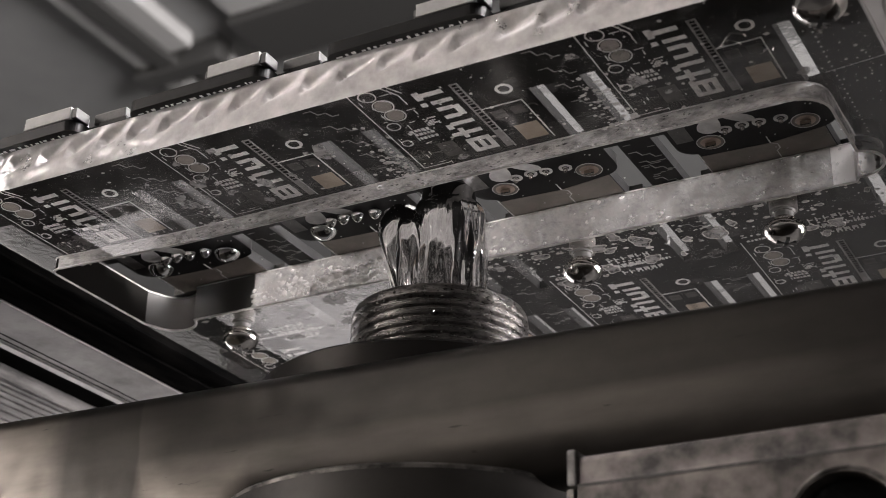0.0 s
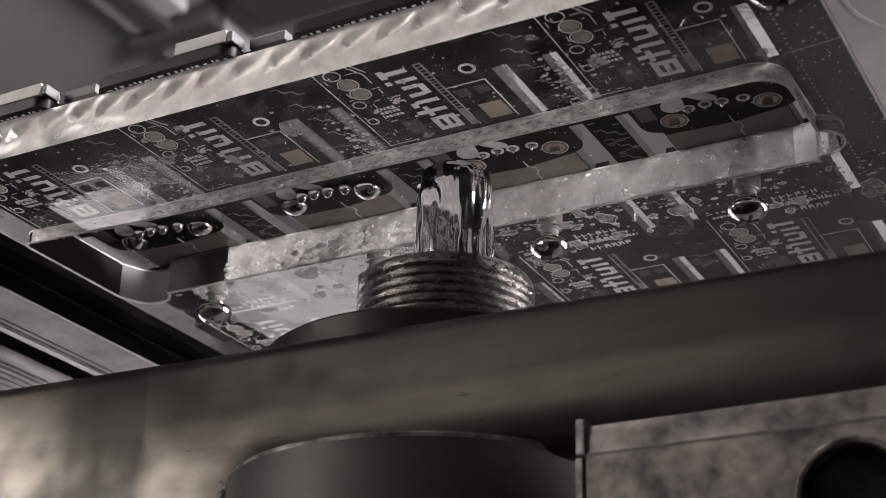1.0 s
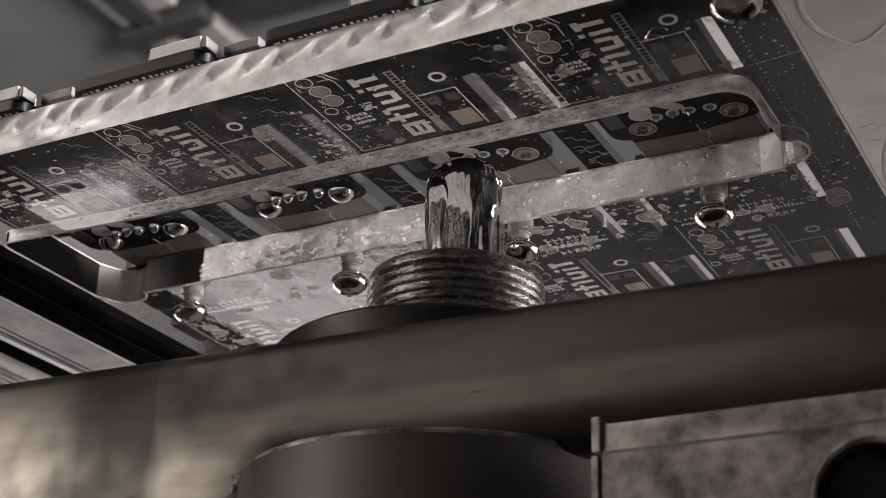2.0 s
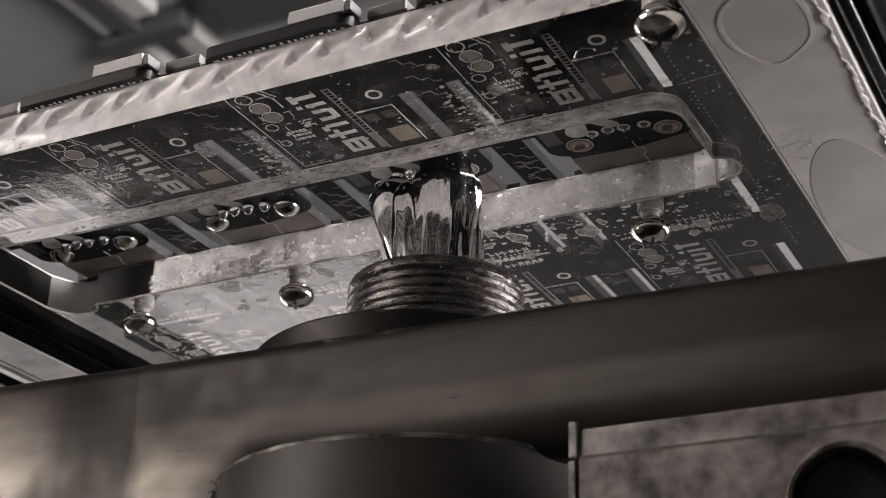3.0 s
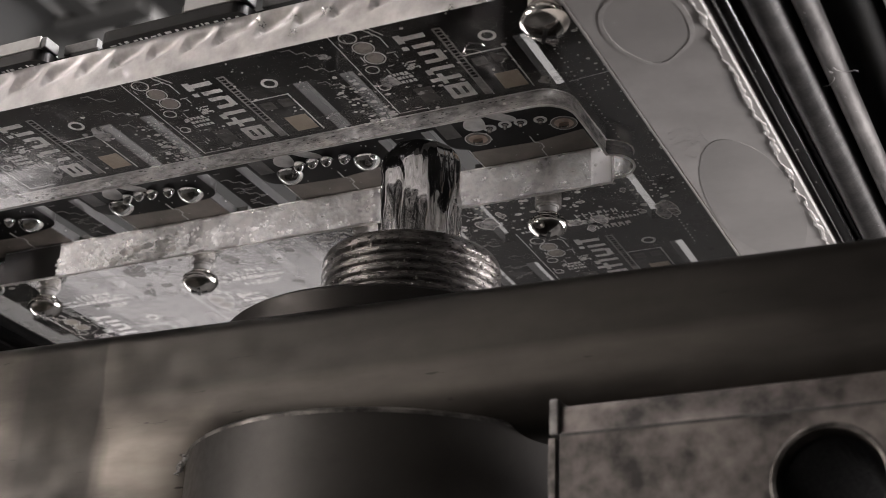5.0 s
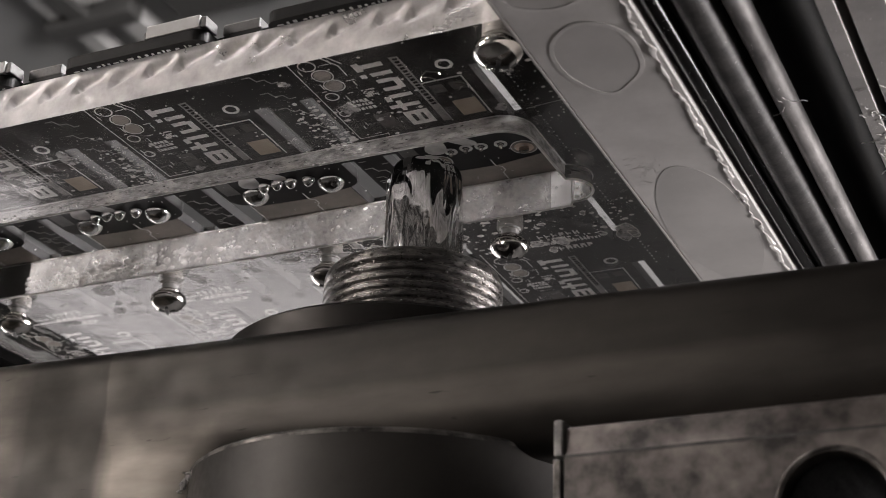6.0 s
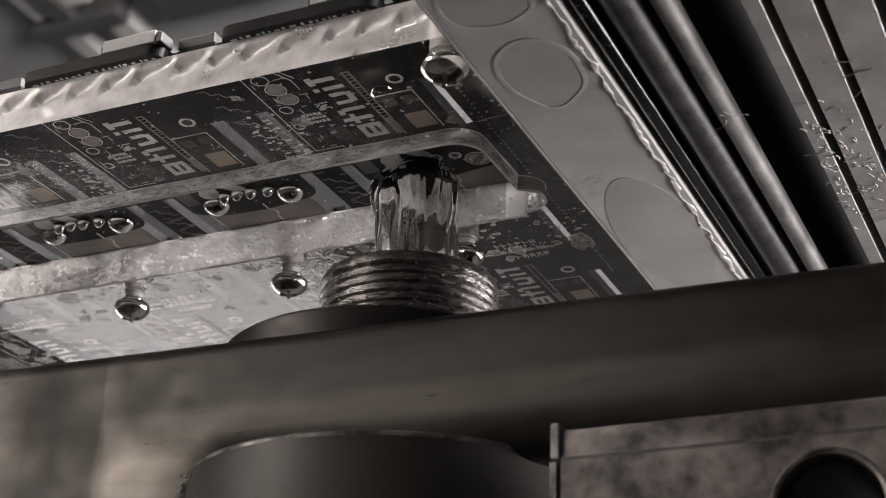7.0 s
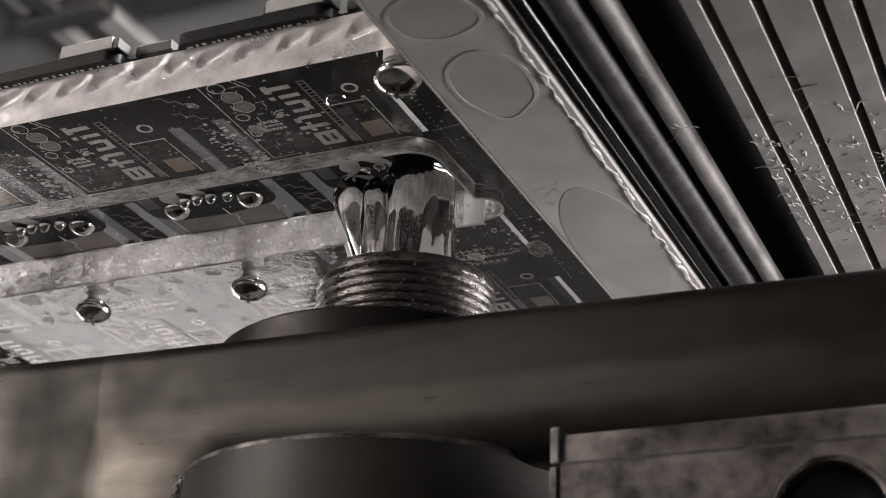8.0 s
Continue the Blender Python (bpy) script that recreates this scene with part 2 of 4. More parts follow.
# ---- mesh helpers ----
def box_bm(x0, x1, y0, y1, z0, z1, bevel=0.0, seg=2, bm=None):
    own = bm is None
    bm = bmesh.new() if own else bm
    r = bmesh.ops.create_cube(bm, size=1.0)
    for v in r["verts"]:
        v.co = Vector(((x0 + x1) / 2 + v.co.x * (x1 - x0), (y0 + y1) / 2 + v.co.y * (y1 - y0), (z0 + z1) / 2 + v.co.z * (z1 - z0)))
    if bevel and own:
        bmesh.ops.bevel(bm, geom=list(bm.edges), offset=bevel, segments=seg, profile=0.5, affect="EDGES")
    return bm


def lathe_bm(profile, n=48, cx=0.0, cy=0.0, close=True):
    """A turned solid from (radius, z) pairs, round the upright through (cx, cy)."""
    bm = bmesh.new()
    rings = []
    for r, z in profile:
        rings.append([bm.verts.new((cx + r * math.cos(2 * math.pi * k / n), cy + r * math.sin(2 * math.pi * k / n), z)) for k in range(n)])
    for a, b in zip(rings, rings[1:]):
        for k in range(n):
            bm.faces.new((a[k], a[(k + 1) % n], b[(k + 1) % n], b[k]))
    if close:
        bm.faces.new(list(reversed(rings[0])))
        bm.faces.new(rings[-1])
    return bm


def prism_bm(pts, z0, z1, bm=None):
    """An upright prism over a plan outline given anticlockwise."""
    bm = bm or bmesh.new()
    lo = [bm.verts.new((x, y, z0)) for x, y in pts]
    hi = [bm.verts.new((x, y, z1)) for x, y in pts]
    bm.faces.new(list(reversed(lo)))
    bm.faces.new(hi)
    for k in range(len(pts)):
        j = (k + 1) % len(pts)
        bm.faces.new((lo[k], lo[j], hi[j], hi[k]))
    return bm


def ring_bm(r0, r1, cx, cy, z0, z1, n=28, bm=None, squash=1.0):
    bm = bm or bmesh.new()
    rows = []
    for r, z in ((r0, z0), (r1, z0), (r1, z1), (r0, z1)):
        rows.append([bm.verts.new((cx + r * math.cos(2 * math.pi * k / n), cy + squash * r * math.sin(2 * math.pi * k / n), z)) for k in range(n)])
    for a, b in zip(rows, rows[1:] + rows[:1]):
        for k in range(n):
            bm.faces.new((a[k], b[k], b[(k + 1) % n], a[(k + 1) % n]))
    return bm


def mesh_of(name, bm, mats, smooth=False):
    bmesh.ops.scale(bm, vec=(MM, MM, MM), verts=bm.verts)
    bmesh.ops.recalc_face_normals(bm, faces=bm.faces)
    me = bpy.data.meshes.new(name)
    bm.to_mesh(me)
    bm.free()
    for m in mats if isinstance(mats, (list, tuple)) else [mats]:
        me.materials.append(m)
    if smooth:
        for p in me.polygons:
            p.use_smooth = True
        me.set_sharp_from_angle(angle=radians(35))
    return me


def part(name, bm, material, parent, label="", smooth=False):
    ob = new(name, mesh_of(name, bm, material, smooth))
    ob.parent = parent
    return tagged(ob, label) if label else ob


def thing(name, label, category, group="", kind="", at=(0, 0, 0)):
    ob = new(name)
    ob.location = Vector(at) * MM
    ob.empty_display_size = 0.01
    return tagged(ob, label, category, group, kind)


def solid(name, bm, material, label, category, group="", kind="", smooth=False, at=(0, 0, 0)):
    ob = new(name, mesh_of(name, bm, material, smooth))
    ob.location = Vector(at) * MM
    return tagged(ob, label, category, group, kind)
# ---- the machine's walls ----
def wall(name, x0, x1, y0, y1, z0, z1, mat, label):
    return solid(name, box_bm(x0, x1, y0, y1, z0, z1), mat, label, "wall", kind="structure")


# Floor and back wall get a dark colour to dim reflections under the acrylic.
wall("floor", -1900, 1500, -1000, 2400, -100, -80, floor_dark, "floor coloured dark to dim reflections in the acrylic")
wall("wall_back", -1900, 1500, 2400, 2420, -80, 1470, floor_dark, "back wall coloured dark to dim reflections in the acrylic")
wall("wall_front", -1900, 1500, -1020, -1000, -80, 1470, wall_grey, "grey painted steel front wall of the machine")
wall("wall_left", -1920, -1900, -1000, 2400, -80, 1470, wall_grey, "grey painted steel side wall of the machine")
wall("wall_right", 1500, 1520, -1000, 2400, -80, 1470, wall_grey, "grey painted steel side wall of the machine")
wall("ceiling", -1900, 1500, -1000, 2400, 1470, 1490, wall_grey, "grey painted steel ceiling of the machine")


def beam(name, x0, x1, y0, y1, z0, z1, mat, label):
    return solid(name, box_bm(x0, x1, y0, y1, z0, z1, 3), mat, label, "beam", "beams under the ceiling")


beam("ceiling_beam", -1322, -1288, 700, 1372, 1444, 1470, wall_light, "pale steel beam under the machine ceiling")
beam("ceiling_beam", -1254, -1212, 700, 1356, 1444, 1470, wall_light, "pale steel beam under the machine ceiling")
beam("cable_duct", -1288, -1254, 700, 1408, 1436, 1470, plastic_black, "black cable duct between two pale beams")
beam("cable_duct", -1335, -1180, 1374, 1408, 1430, 1470, plastic_black, "black cable duct crossing the beams")
beam("ceiling_beam", -1316, -1284, 1410, 1700, 1444, 1470, wall_light, "pale steel beam under the machine ceiling")
beam("ceiling_beam", -1232, -1192, 1410, 1700, 1444, 1470, wall_light, "pale steel beam under the machine ceiling")
beam("ceiling_panel", -1130, -560, 1325, 1440, 1440, 1470, plastic_black, "dark panel under the machine ceiling")
beam("ceiling_panel", -1120, -700, 1200, 1320, 1448, 1470, wall_light, "pale panel under the machine ceiling")


# ---- rails and carrier frame ----
def profile_bm(pts, y0, y1):
    """A bar along y with the upright section pts (x, z)."""
    bm = bmesh.new()
    a = [bm.verts.new((x, y0, z)) for x, z in pts]
    b = [bm.verts.new((x, y1, z)) for x, z in pts]
    bm.faces.new(a)
    bm.faces.new(list(reversed(b)))
    for k in range(len(pts)):
        j = (k + 1) % len(pts)
        bm.faces.new((a[j], a[k], b[k], b[j]))
    return bm


def arc_pts(cx, cz, r, a0, a1, n):
    return [(cx + r * math.cos(radians(a0 + (a1 - a0) * k / n)), cz + r * math.sin(radians(a0 + (a1 - a0) * k / n))) for k in range(n + 1)]


Y0, Y1 = -110, 2398

# Flat carrier bar under the acrylic, with dried flux on it.
strip = thing("carrier_bar", "grey carrier bar with dried flux stains under the acrylic plate", "bar", "carrier bars")
part("bar", profile_bm([(16.3, 299.9), (16.3, 295.4), (16.6, 295.1), (30.05, 295.1), (30.2, 295.25), (30.2, 299.9)], Y0, Y1), strip_grey, strip)


def blob_outline(cx, cy, rx, ry, seed, n=40, wob=0.12):
    rnd = random.Random(seed)
    ph = [rnd.uniform(0, 6.28) for _ in range(5)]
    out = []
    for k in range(n):
        a = 2 * math.pi * k / n
        r = 1 + wob * sum(math.sin((j + 2) * a + ph[j]) / (j + 1.5) for j in range(5))
        out.append((cx + rx * r * math.cos(a), cy + ry * r * math.sin(a)))
    return out


for cx, cy, rx, ry in ((22.6, -31.5, 5.2, 5.0), (23.2, -15.8, 5.0, 8.0), (22.9, 32.5, 6.0, 20.0), (22.0, 66.0, 5.5, 9.0)):
    part("flux_stain", prism_bm(blob_outline(cx, cy, rx - 0.1, ry - 0.1, int(cy) + 90, wob=0.06), 295.06, 295.12), flux_film, strip, "darker dried flux stain")
    if ry > 15:
        continue
    bm = bmesh.new()
    o = blob_outline(cx, cy, rx, ry, int(cy) + 90, wob=0.06)
    i = blob_outline(cx, cy, rx - 0.55, ry - 0.55, int(cy) + 90, wob=0.06)
    rows = [[bm.verts.new((x, y, z)) for x, y in loop] for loop, z in ((i, 295.1), (i, 295.01), (o, 295.03), (o, 295.1))]
    for a, b in zip(rows, rows[1:]):
        for k in range(len(o)):
            bm.faces.new((a[k], b[k], b[(k + 1) % len(o)], a[(k + 1) % len(o)]))
    part("stain_rim", bm, stain_edge, strip)

part("edge", box_bm(16.15, 16.4, Y0, Y1, 294.98, 295.35), alu, strip, "thin bright strip along the edge")

# The ragged bead of flux along the bar's edge.
bm = bmesh.new()
prev = None
y = -60.0
while y < 110:
    x = 29.3 + 0.55 * noise.noise((3.1, y * 0.22, 0)) + 0.35 * noise.noise((7.7, y * 0.9, 0))
    w = max(0.05, 0.22 + 0.50 * noise.noise((0.4, y * 0.30, 0)) + 0.25 * noise.noise((1.4, y * 1.3, 0)))
    sect = [bm.verts.new((x - w, y, 295.12)), bm.verts.new((x - 0.3 * w, y, 295.0 - 0.45 * w)), bm.verts.new((x + 0.5 * w, y, 295.0 - 0.3 * w)), bm.verts.new((x + w, y, 295.3))]
    if prev:
        for k in range(3):
            bm.faces.new((prev[k], prev[k + 1], sect[k + 1], sect[k]))
    prev = sect
    y += 0.35
part("flux_bead", bm, flux_bead, strip, "ragged pale bead of dried flux", smooth=True)

# Rubber seal and round-lipped rail next to it.
seal = thing("rubber_seal", "black rubber seal along the carrier bar", "seal")
part("base", profile_bm([(30.5, 300), (30.5, 297.2), (33.2, 297.2), (33.2, 300)], Y0, Y1), rubber, seal)
part("bulb", profile_bm([(30.7, 297.15)] + arc_pts(31.8, 296.4, 1.1, 180, 360, 8) + [(32.9, 297.15)], Y0, Y1), gloss_black, seal, "", True)
rail = thing("guide_rail", "dark steel guide rail with two rounded lips", "rail", "guide rails")
# Black fill across the open gap stands for its shade.
part("channel", profile_bm([(33.3, 340), (33.3, 297.6), (38.4, 297.6), (41.3, 297.6), (41.3, 325), (48.1, 325), (48.1, 340)], Y0, Y1), matte_black, rail, "black channel standing for the shade in the gap")
part("lip", profile_bm([(33.4, 297.55)] + arc_pts(35.7, 297.1, 2.2, 180, 345, 10) + [(38.0, 297.55)], Y0, Y1), lip_steel, rail, "", True)
part("lip", profile_bm([(38.7, 297.55)] + arc_pts(40.0, 296.5, 1.25, 185, 355, 8) + [(41.25, 297.55)], Y0, Y1), worn_dim_alu, rail, "", True)


def slotted(name, lands, z0, mat, label, lip=0.06):
    """An extrusion whose underside is split by grooves into lands (start, end)."""
    ob = thing(name, label, "rail", "slotted extrusions")
    # Web coloured black for the shade inside the grooves.
    part("web", box_bm(lands[0][0], lands[-1][1], Y0, Y1, z0 + 6, z0 + 25), matte_black, ob, "black web, coloured for the shade in the grooves")
    for a, b in lands:
        part("land", profile_bm([(a, z0 + 6.02), (a, z0 + lip), (a + lip, z0), (b - lip, z0), (b, z0 + lip), (b, z0 + 6.02)], Y0, Y1), mat, ob)
    return ob


slotted("extrusion", [(48.2, 50.0), (51.2, 55.1), (56.3, 61.0), (62.2, 64.8), (66.0, 70.0), (71.0, 76.0), (77.0, 84.0)], 295.1, alu,
        "slotted aluminium extrusion with dust and lint")
# the matching rails on the other side
rail2 = thing("guide_rail", "black guide rail under the acrylic plate", "rail", "guide rails")
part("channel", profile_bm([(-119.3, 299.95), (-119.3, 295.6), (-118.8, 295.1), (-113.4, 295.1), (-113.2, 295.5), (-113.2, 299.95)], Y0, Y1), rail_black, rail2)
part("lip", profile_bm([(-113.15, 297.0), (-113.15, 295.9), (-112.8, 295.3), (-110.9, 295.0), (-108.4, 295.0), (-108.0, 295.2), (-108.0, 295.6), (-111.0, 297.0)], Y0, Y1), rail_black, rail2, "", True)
bar2 = thing("carrier_bar", "grey carrier bar with faint flux stains, shade in its colour", "bar", "carrier bars")
part("bar", profile_bm([(-131.0, 299.95), (-131.0, 295.3), (-130.7, 295.1), (-119.7, 295.1), (-119.44, 295.4), (-119.44, 299.95)], Y0, Y1), strip_shaded, bar2)
# Aluminium strip draws the highlight between rail and bar.
part("highlight_edge", box_bm(-119.42, -119.28, Y0, Y1, 295.0, 295.5), alu, rail2, "thin bright strip along the edge")
# Flush dark strips stand for the shade of two grooves.
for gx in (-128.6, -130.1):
    part("groove", box_bm(gx - 0.16, gx + 0.16, Y0, Y1, 295.06, 295.3), matte_black, bar2, "dark strip standing for a narrow groove")
# Black sheet put in the gap in place of its shade.
part("backing", box_bm(-142.2, -131.7, Y0, Y1, 297.5, 299), matte_black, bar2, "black sheet standing for the shade in the gap")
# Darker metal than the other extrusion: its shade is put into the colour.
slotted("extrusion", [(-164, -158), (-157.0, -154.8), (-153.9, -152.0), (-151.2, -149.6), (-148.8, -147.4), (-146.6, -145.4), (-144.6, -143.8), (-142.9, -142.4)], 295.1, worn_dim_alu,
        "slotted aluminium extrusion, its shade in the darker colour")
solid("rail_lip", profile_bm([(-133.0, 302), (-133.0, 295.2), (-131.6, 295.2), (-131.6, 302)], Y0, Y1), alu, "thin aluminium lip along the carrier bar", "rail")

# dust and lint on the extrusion
bm = bmesh.new()
rnd = random.Random(11)


def crumb(bm, x, y, z, s):
    c = Vector((x, y, z))
    vs = [bm.verts.new(c + Vector((rnd.uniform(-s, s), rnd.uniform(-s, s), rnd.uniform(-0.5 * s, 0)))) for _ in range(4)]
    for t in ((0, 1, 2), (0, 3, 1), (1, 3, 2), (2, 3, 0)):
        bm.faces.new([vs[k] for k in t])


def lint(bm, x, y, z, n, step, w=0.05):
    a = rnd.uniform(0, 6.28)
    p = Vector((x, y, z))
    for _ in range(n):
        a += rnd.uniform(-1.0, 1.0)
        q = p + Vector((math.cos(a), math.sin(a), rnd.uniform(-0.2, 0.2))) * step
        s = Vector((-math.sin(a), math.cos(a), 0)) * w
        u = Vector((0, 0, w))
        v = [bm.verts.new(t) for t in (p + s, p - s, p - u * 1.5, q + s, q - s, q - u * 1.5)]
        for f in ((0, 1, 4, 3), (1, 2, 5, 4), (2, 0, 3, 5)):
            bm.faces.new([v[k] for k in f])
        p = q


LANDS = ((48.4, 49.8), (51.0, 54.8), (56.2, 60.7), (62.1, 64.4), (65.8, 69.8))
for _ in range(520):
    a, b = rnd.choice(LANDS)
    crumb(bm, rnd.uniform(a, b), rnd.uniform(-20, 55), 295.1, rnd.uniform(0.05, 0.16))
for _ in range(200):
    a, b = rnd.choice(LANDS[:4])
    lint(bm, rnd.uniform(a, b), rnd.gauss(22, 9), 295.05, rnd.randint(2, 5), rnd.uniform(0.25, 0.5), 0.055)
for x, y in ((57.0, -6.0), (55.0, -2.5), (63.0, 2.0), (61.0, 5.0)):
    lint(bm, x, y, 295.0, 7, 0.55, 0.07)
solid("lint", bm, dust, "pale lint and solder crumbs on the extrusion", "lint", kind="stuff")
bm = bmesh.new()
for _ in range(420):
    x = rnd.choice((rnd.uniform(31, 33), rnd.uniform(34, 37.5), rnd.uniform(39, 41)))
    crumb(bm, x, rnd.uniform(-35, 55), 295.25, rnd.uniform(0.03, 0.11))
lint(bm, 40.3, 0.5, 295.2, 5, 0.7, 0.04)
lint(bm, 39.6, 1.2, 295.2, 6, 0.7, 0.04)
solid("solder_crumbs", bm, dust, "pale specks of solder and lint on the guide rail", "lint", kind="stuff")
# ---- acrylic plate ----
UND, TOP = 300.0, 306.0
AX0, AX1, AY0, AY1 = -130.5, 27.0, -20.3, 96.0
SX0, SX1, SY0, SY1 = -113.0, 5.7, 4.3, 28.2


def slot_outline():
    pts = []

    def arc(cx, cy, r, a0, a1, n=12):
        for k in range(n + 1):
            a = radians(a0 + (a1 - a0) * k / n)
            pts.append((cx + r * math.cos(a), cy + r * math.sin(a)))
    arc(SX0 + 1.5, SY0 + 0.3, 1.5, 180, 262)
    pts.append((SX0 + 24.0, SY0))
    arc(SX1 - 4.2, SY0 + 4.2, 4.2, 270, 360)
    arc(4.8, 23.6, 3.5, -75, 100, 32)         # relief hole at the corner
    pts.append((3.6, SY1))
    pts.append((0.6, SY1))
    pts.append((-93.0, SY1))
    pts.append((-104.6, SY1))
    arc(-108.4, 27.2, 3.8, 15, 165, 32)
    pts.append((SX0, 26.0))
    return pts


def plate_bm():
    bm = bmesh.new()
    outer = [(AX0, AY0), (AX1, AY0), (AX1, AY1), (AX0, AY1)]
    inner = slot_outline()
    loops = {}
    for z in (UND, TOP):
        for nm, loop in (("o", outer), ("i", inner)):
            vs = [bm.verts.new((x, y, z)) for x, y in loop]
            es = [bm.edges.new((vs[k], vs[(k + 1) % len(vs)])) for k in range(len(vs))]
            loops[nm, z] = (vs, es)
        r = bmesh.ops.triangle_fill(bm, use_beauty=True, edges=loops["o", z][1] + loops["i", z][1])
        for g in r["geom"]:
            if isinstance(g, bmesh.types.BMFace):
                g.material_index = 0
    for nm, mi in (("o", 1), ("i", 2)):
        a, b = loops[nm, UND][0], loops[nm, TOP][0]
        for k in range(len(a)):
            if nm == "o" and k == 0:
                continue
            f = bm.faces.new((a[k], a[(k + 1) % len(a)], b[(k + 1) % len(a)], b[k]))
            f.material_index = mi
            mid = (a[k].co + a[(k + 1) % len(a)].co) / 2
            if nm == "i" and mid.x > 0.7 and mid.y > 20:
                f.material_index = 5 if mid.x < 4.4 else 0
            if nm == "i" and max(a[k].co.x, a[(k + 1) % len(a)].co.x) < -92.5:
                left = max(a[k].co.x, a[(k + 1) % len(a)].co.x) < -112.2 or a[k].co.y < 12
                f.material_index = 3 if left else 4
    cut_face(bm)
    return bm


def cut_face(bm):
    """The sawn front edge: slanting chips over its upper half, a smoother lower half."""
    nx, nz = 460, 14
    rows = []
    for j in range(nz + 1):
        z = UND + (TOP - UND) * j / nz
        row = []
        for i in range(nx + 1):
            x = AX0 + (AX1 - AX0) * i / nx
            h = (z - UND) / (TOP - UND)
            p = (x - 2.3 * h) / 5.4 + 0.25 * noise.noise((x * 0.11, 0, 0))
            saw = p - math.floor(p)
            chip = max(0.0, 1.0 - abs(h - 0.62 - 0.18 * saw) / 0.22) * (1.0 - saw)
            y = 1.35 * chip + 0.10 * noise.noise((x * 0.5, z * 0.6, 1.0)) + 0.05 * noise.noise((x * 2.1, z * 1.6, 4.0))
            if 0 < j < nz and 0 < i < nx:
                y += 0.06
            else:
                y = 0.0
            row.append(bm.verts.new((x, AY0 + max(y, 0.0), z)))
        rows.append(row)
    for a, b in zip(rows, rows[1:]):
        for i in range(nx):
            f = bm.faces.new((a[i], a[i + 1], b[i + 1], b[i]))
            f.material_index = 1
            f.smooth = True
    bmesh.ops.remove_doubles(bm, verts=bm.verts, dist=0.0005)


plate = solid("acrylic_plate", plate_bm(), [acrylic, acrylic_cut, acrylic_slot, acrylic_dark, acrylic_grey, acrylic_frost], "clear acrylic carrier plate with a long slot and flux residue", "plate")
# Pale strip paints the highlight on the chamfer.
part("chamfer", box_bm(-113.9, -113.1, 6.5, 24.2, 299.90, 299.99, 0.03), flux_bead, plate, "pale strip for the highlight on the slot's chamfered edge")
plate.visible_shadow = False


def rim_bm(z, w, h):
    """The narrow polished bevel along the slot's outline."""
    pts = slot_outline()
    n = len(pts)
    bm = bmesh.new()
    rows = []
    for k, (x, y) in enumerate(pts):
        d = Vector((pts[(k + 1) % n][0] - pts[k - 1][0], pts[(k + 1) % n][1] - pts[k - 1][1])).normalized()
        m = Vector((d.y, -d.x))                 # away from the slot
        j = 0.7 + 0.6 * abs(noise.noise((x * 0.31, y * 0.31, z)))
        rows.append([bm.verts.new((x + m.x * a * w * j, y + m.y * a * w * j, z + b * h)) for a, b in ((-0.15, 0.6), (-0.15, -0.6), (0.5, -1.0), (1.0, -0.2), (1.0, 0.6))])
    for k in range(n):
        a, b = rows[k], rows[(k + 1) % n]
        for q in range(5):
            bm.faces.new((a[q], a[(q + 1) % 5], b[(q + 1) % 5], b[q]))
    return bm


# Near-white colour carries the bevel's specular line.
part("slot_rim", rim_bm(UND, 0.40, 0.16), rim_glint, plate, "pale bevel along the slot's lower edge, its glint in the colour")
part("slot_rim", rim_bm(TOP - 0.14, 0.2, 0.14), rim_glint, plate, "pale bevel along the slot's upper edge, its glint in the colour")

# ---- circuit board panel ----
PCB0, PCB1 = 306.02, 307.62
PITCH = 30.8
BX0, BX1 = -18.2, 3.8                      # one board's width
panel = thing("circuit_panel", "black circuit board panel with pale printing on the acrylic plate", "circuit board")
ROWS_Y = ((-24.0, 30.0), (39.0, 93.0))


def board_outline(x0, x1, y0, y1, r=1.8):
    pts = []
    for cx, cy, a0 in ((x1 - r, y1 - r, 0), (x0 + r, y1 - r, 90), (x0 + r, y0 + r, 180), (x1 - r, y0 + r, 270)):
        for k in range(7):
            a = radians(a0 + 15 * k)
            pts.append((cx + r * math.cos(a), cy + r * math.sin(a)))
    return pts


def front_board_outline():
    """A front-row board: rounded body, then a narrower tail that carries the tinned planes."""
    pts = []

    def arc(cx, cy, r, a0, a1, n=8):
        for k in range(n + 1):
            a = radians(a0 + (a1 - a0) * k / n)
            pts.append((cx + r * math.cos(a), cy + r * math.sin(a)))
    arc(BX0 + 1.8, -21.7 + 1.8, 1.8, 180, 270)
    arc(BX1 - 1.8, -21.7 + 1.8, 1.8, 270, 360)
    arc(BX1 - 2.7, 22.4 - 2.7, 2.7, 0, 80)
    pts.extend([(1.75, 22.4), (1.75, 30.0), (-15.9, 30.0), (-15.9, 22.4)])
    arc(BX0 + 2.7, 22.4 - 2.7, 2.7, 100, 180)
    return pts


Z_S = PCB0 - 0.05                           # printing stands a hair below the board's underside


def rect(bm, x0, x1, y0, y1, z0=None, z1=None):
    return box_bm(x0, x1, y0, y1, Z_S if z0 is None else z0, PCB0 + 0.02 if z1 is None else z1, bm=bm)


def disc(bm, cx, cy, r, z0=None, z1=None, n=24, sq=1.0):
    return prism_bm([(cx + r * math.cos(2 * math.pi * k / n), cy + sq * r * math.sin(2 * math.pi * k / n)) for k in range(n)],
                    Z_S if z0 is None else z0, PCB0 + 0.02 if z1 is None else z1, bm)


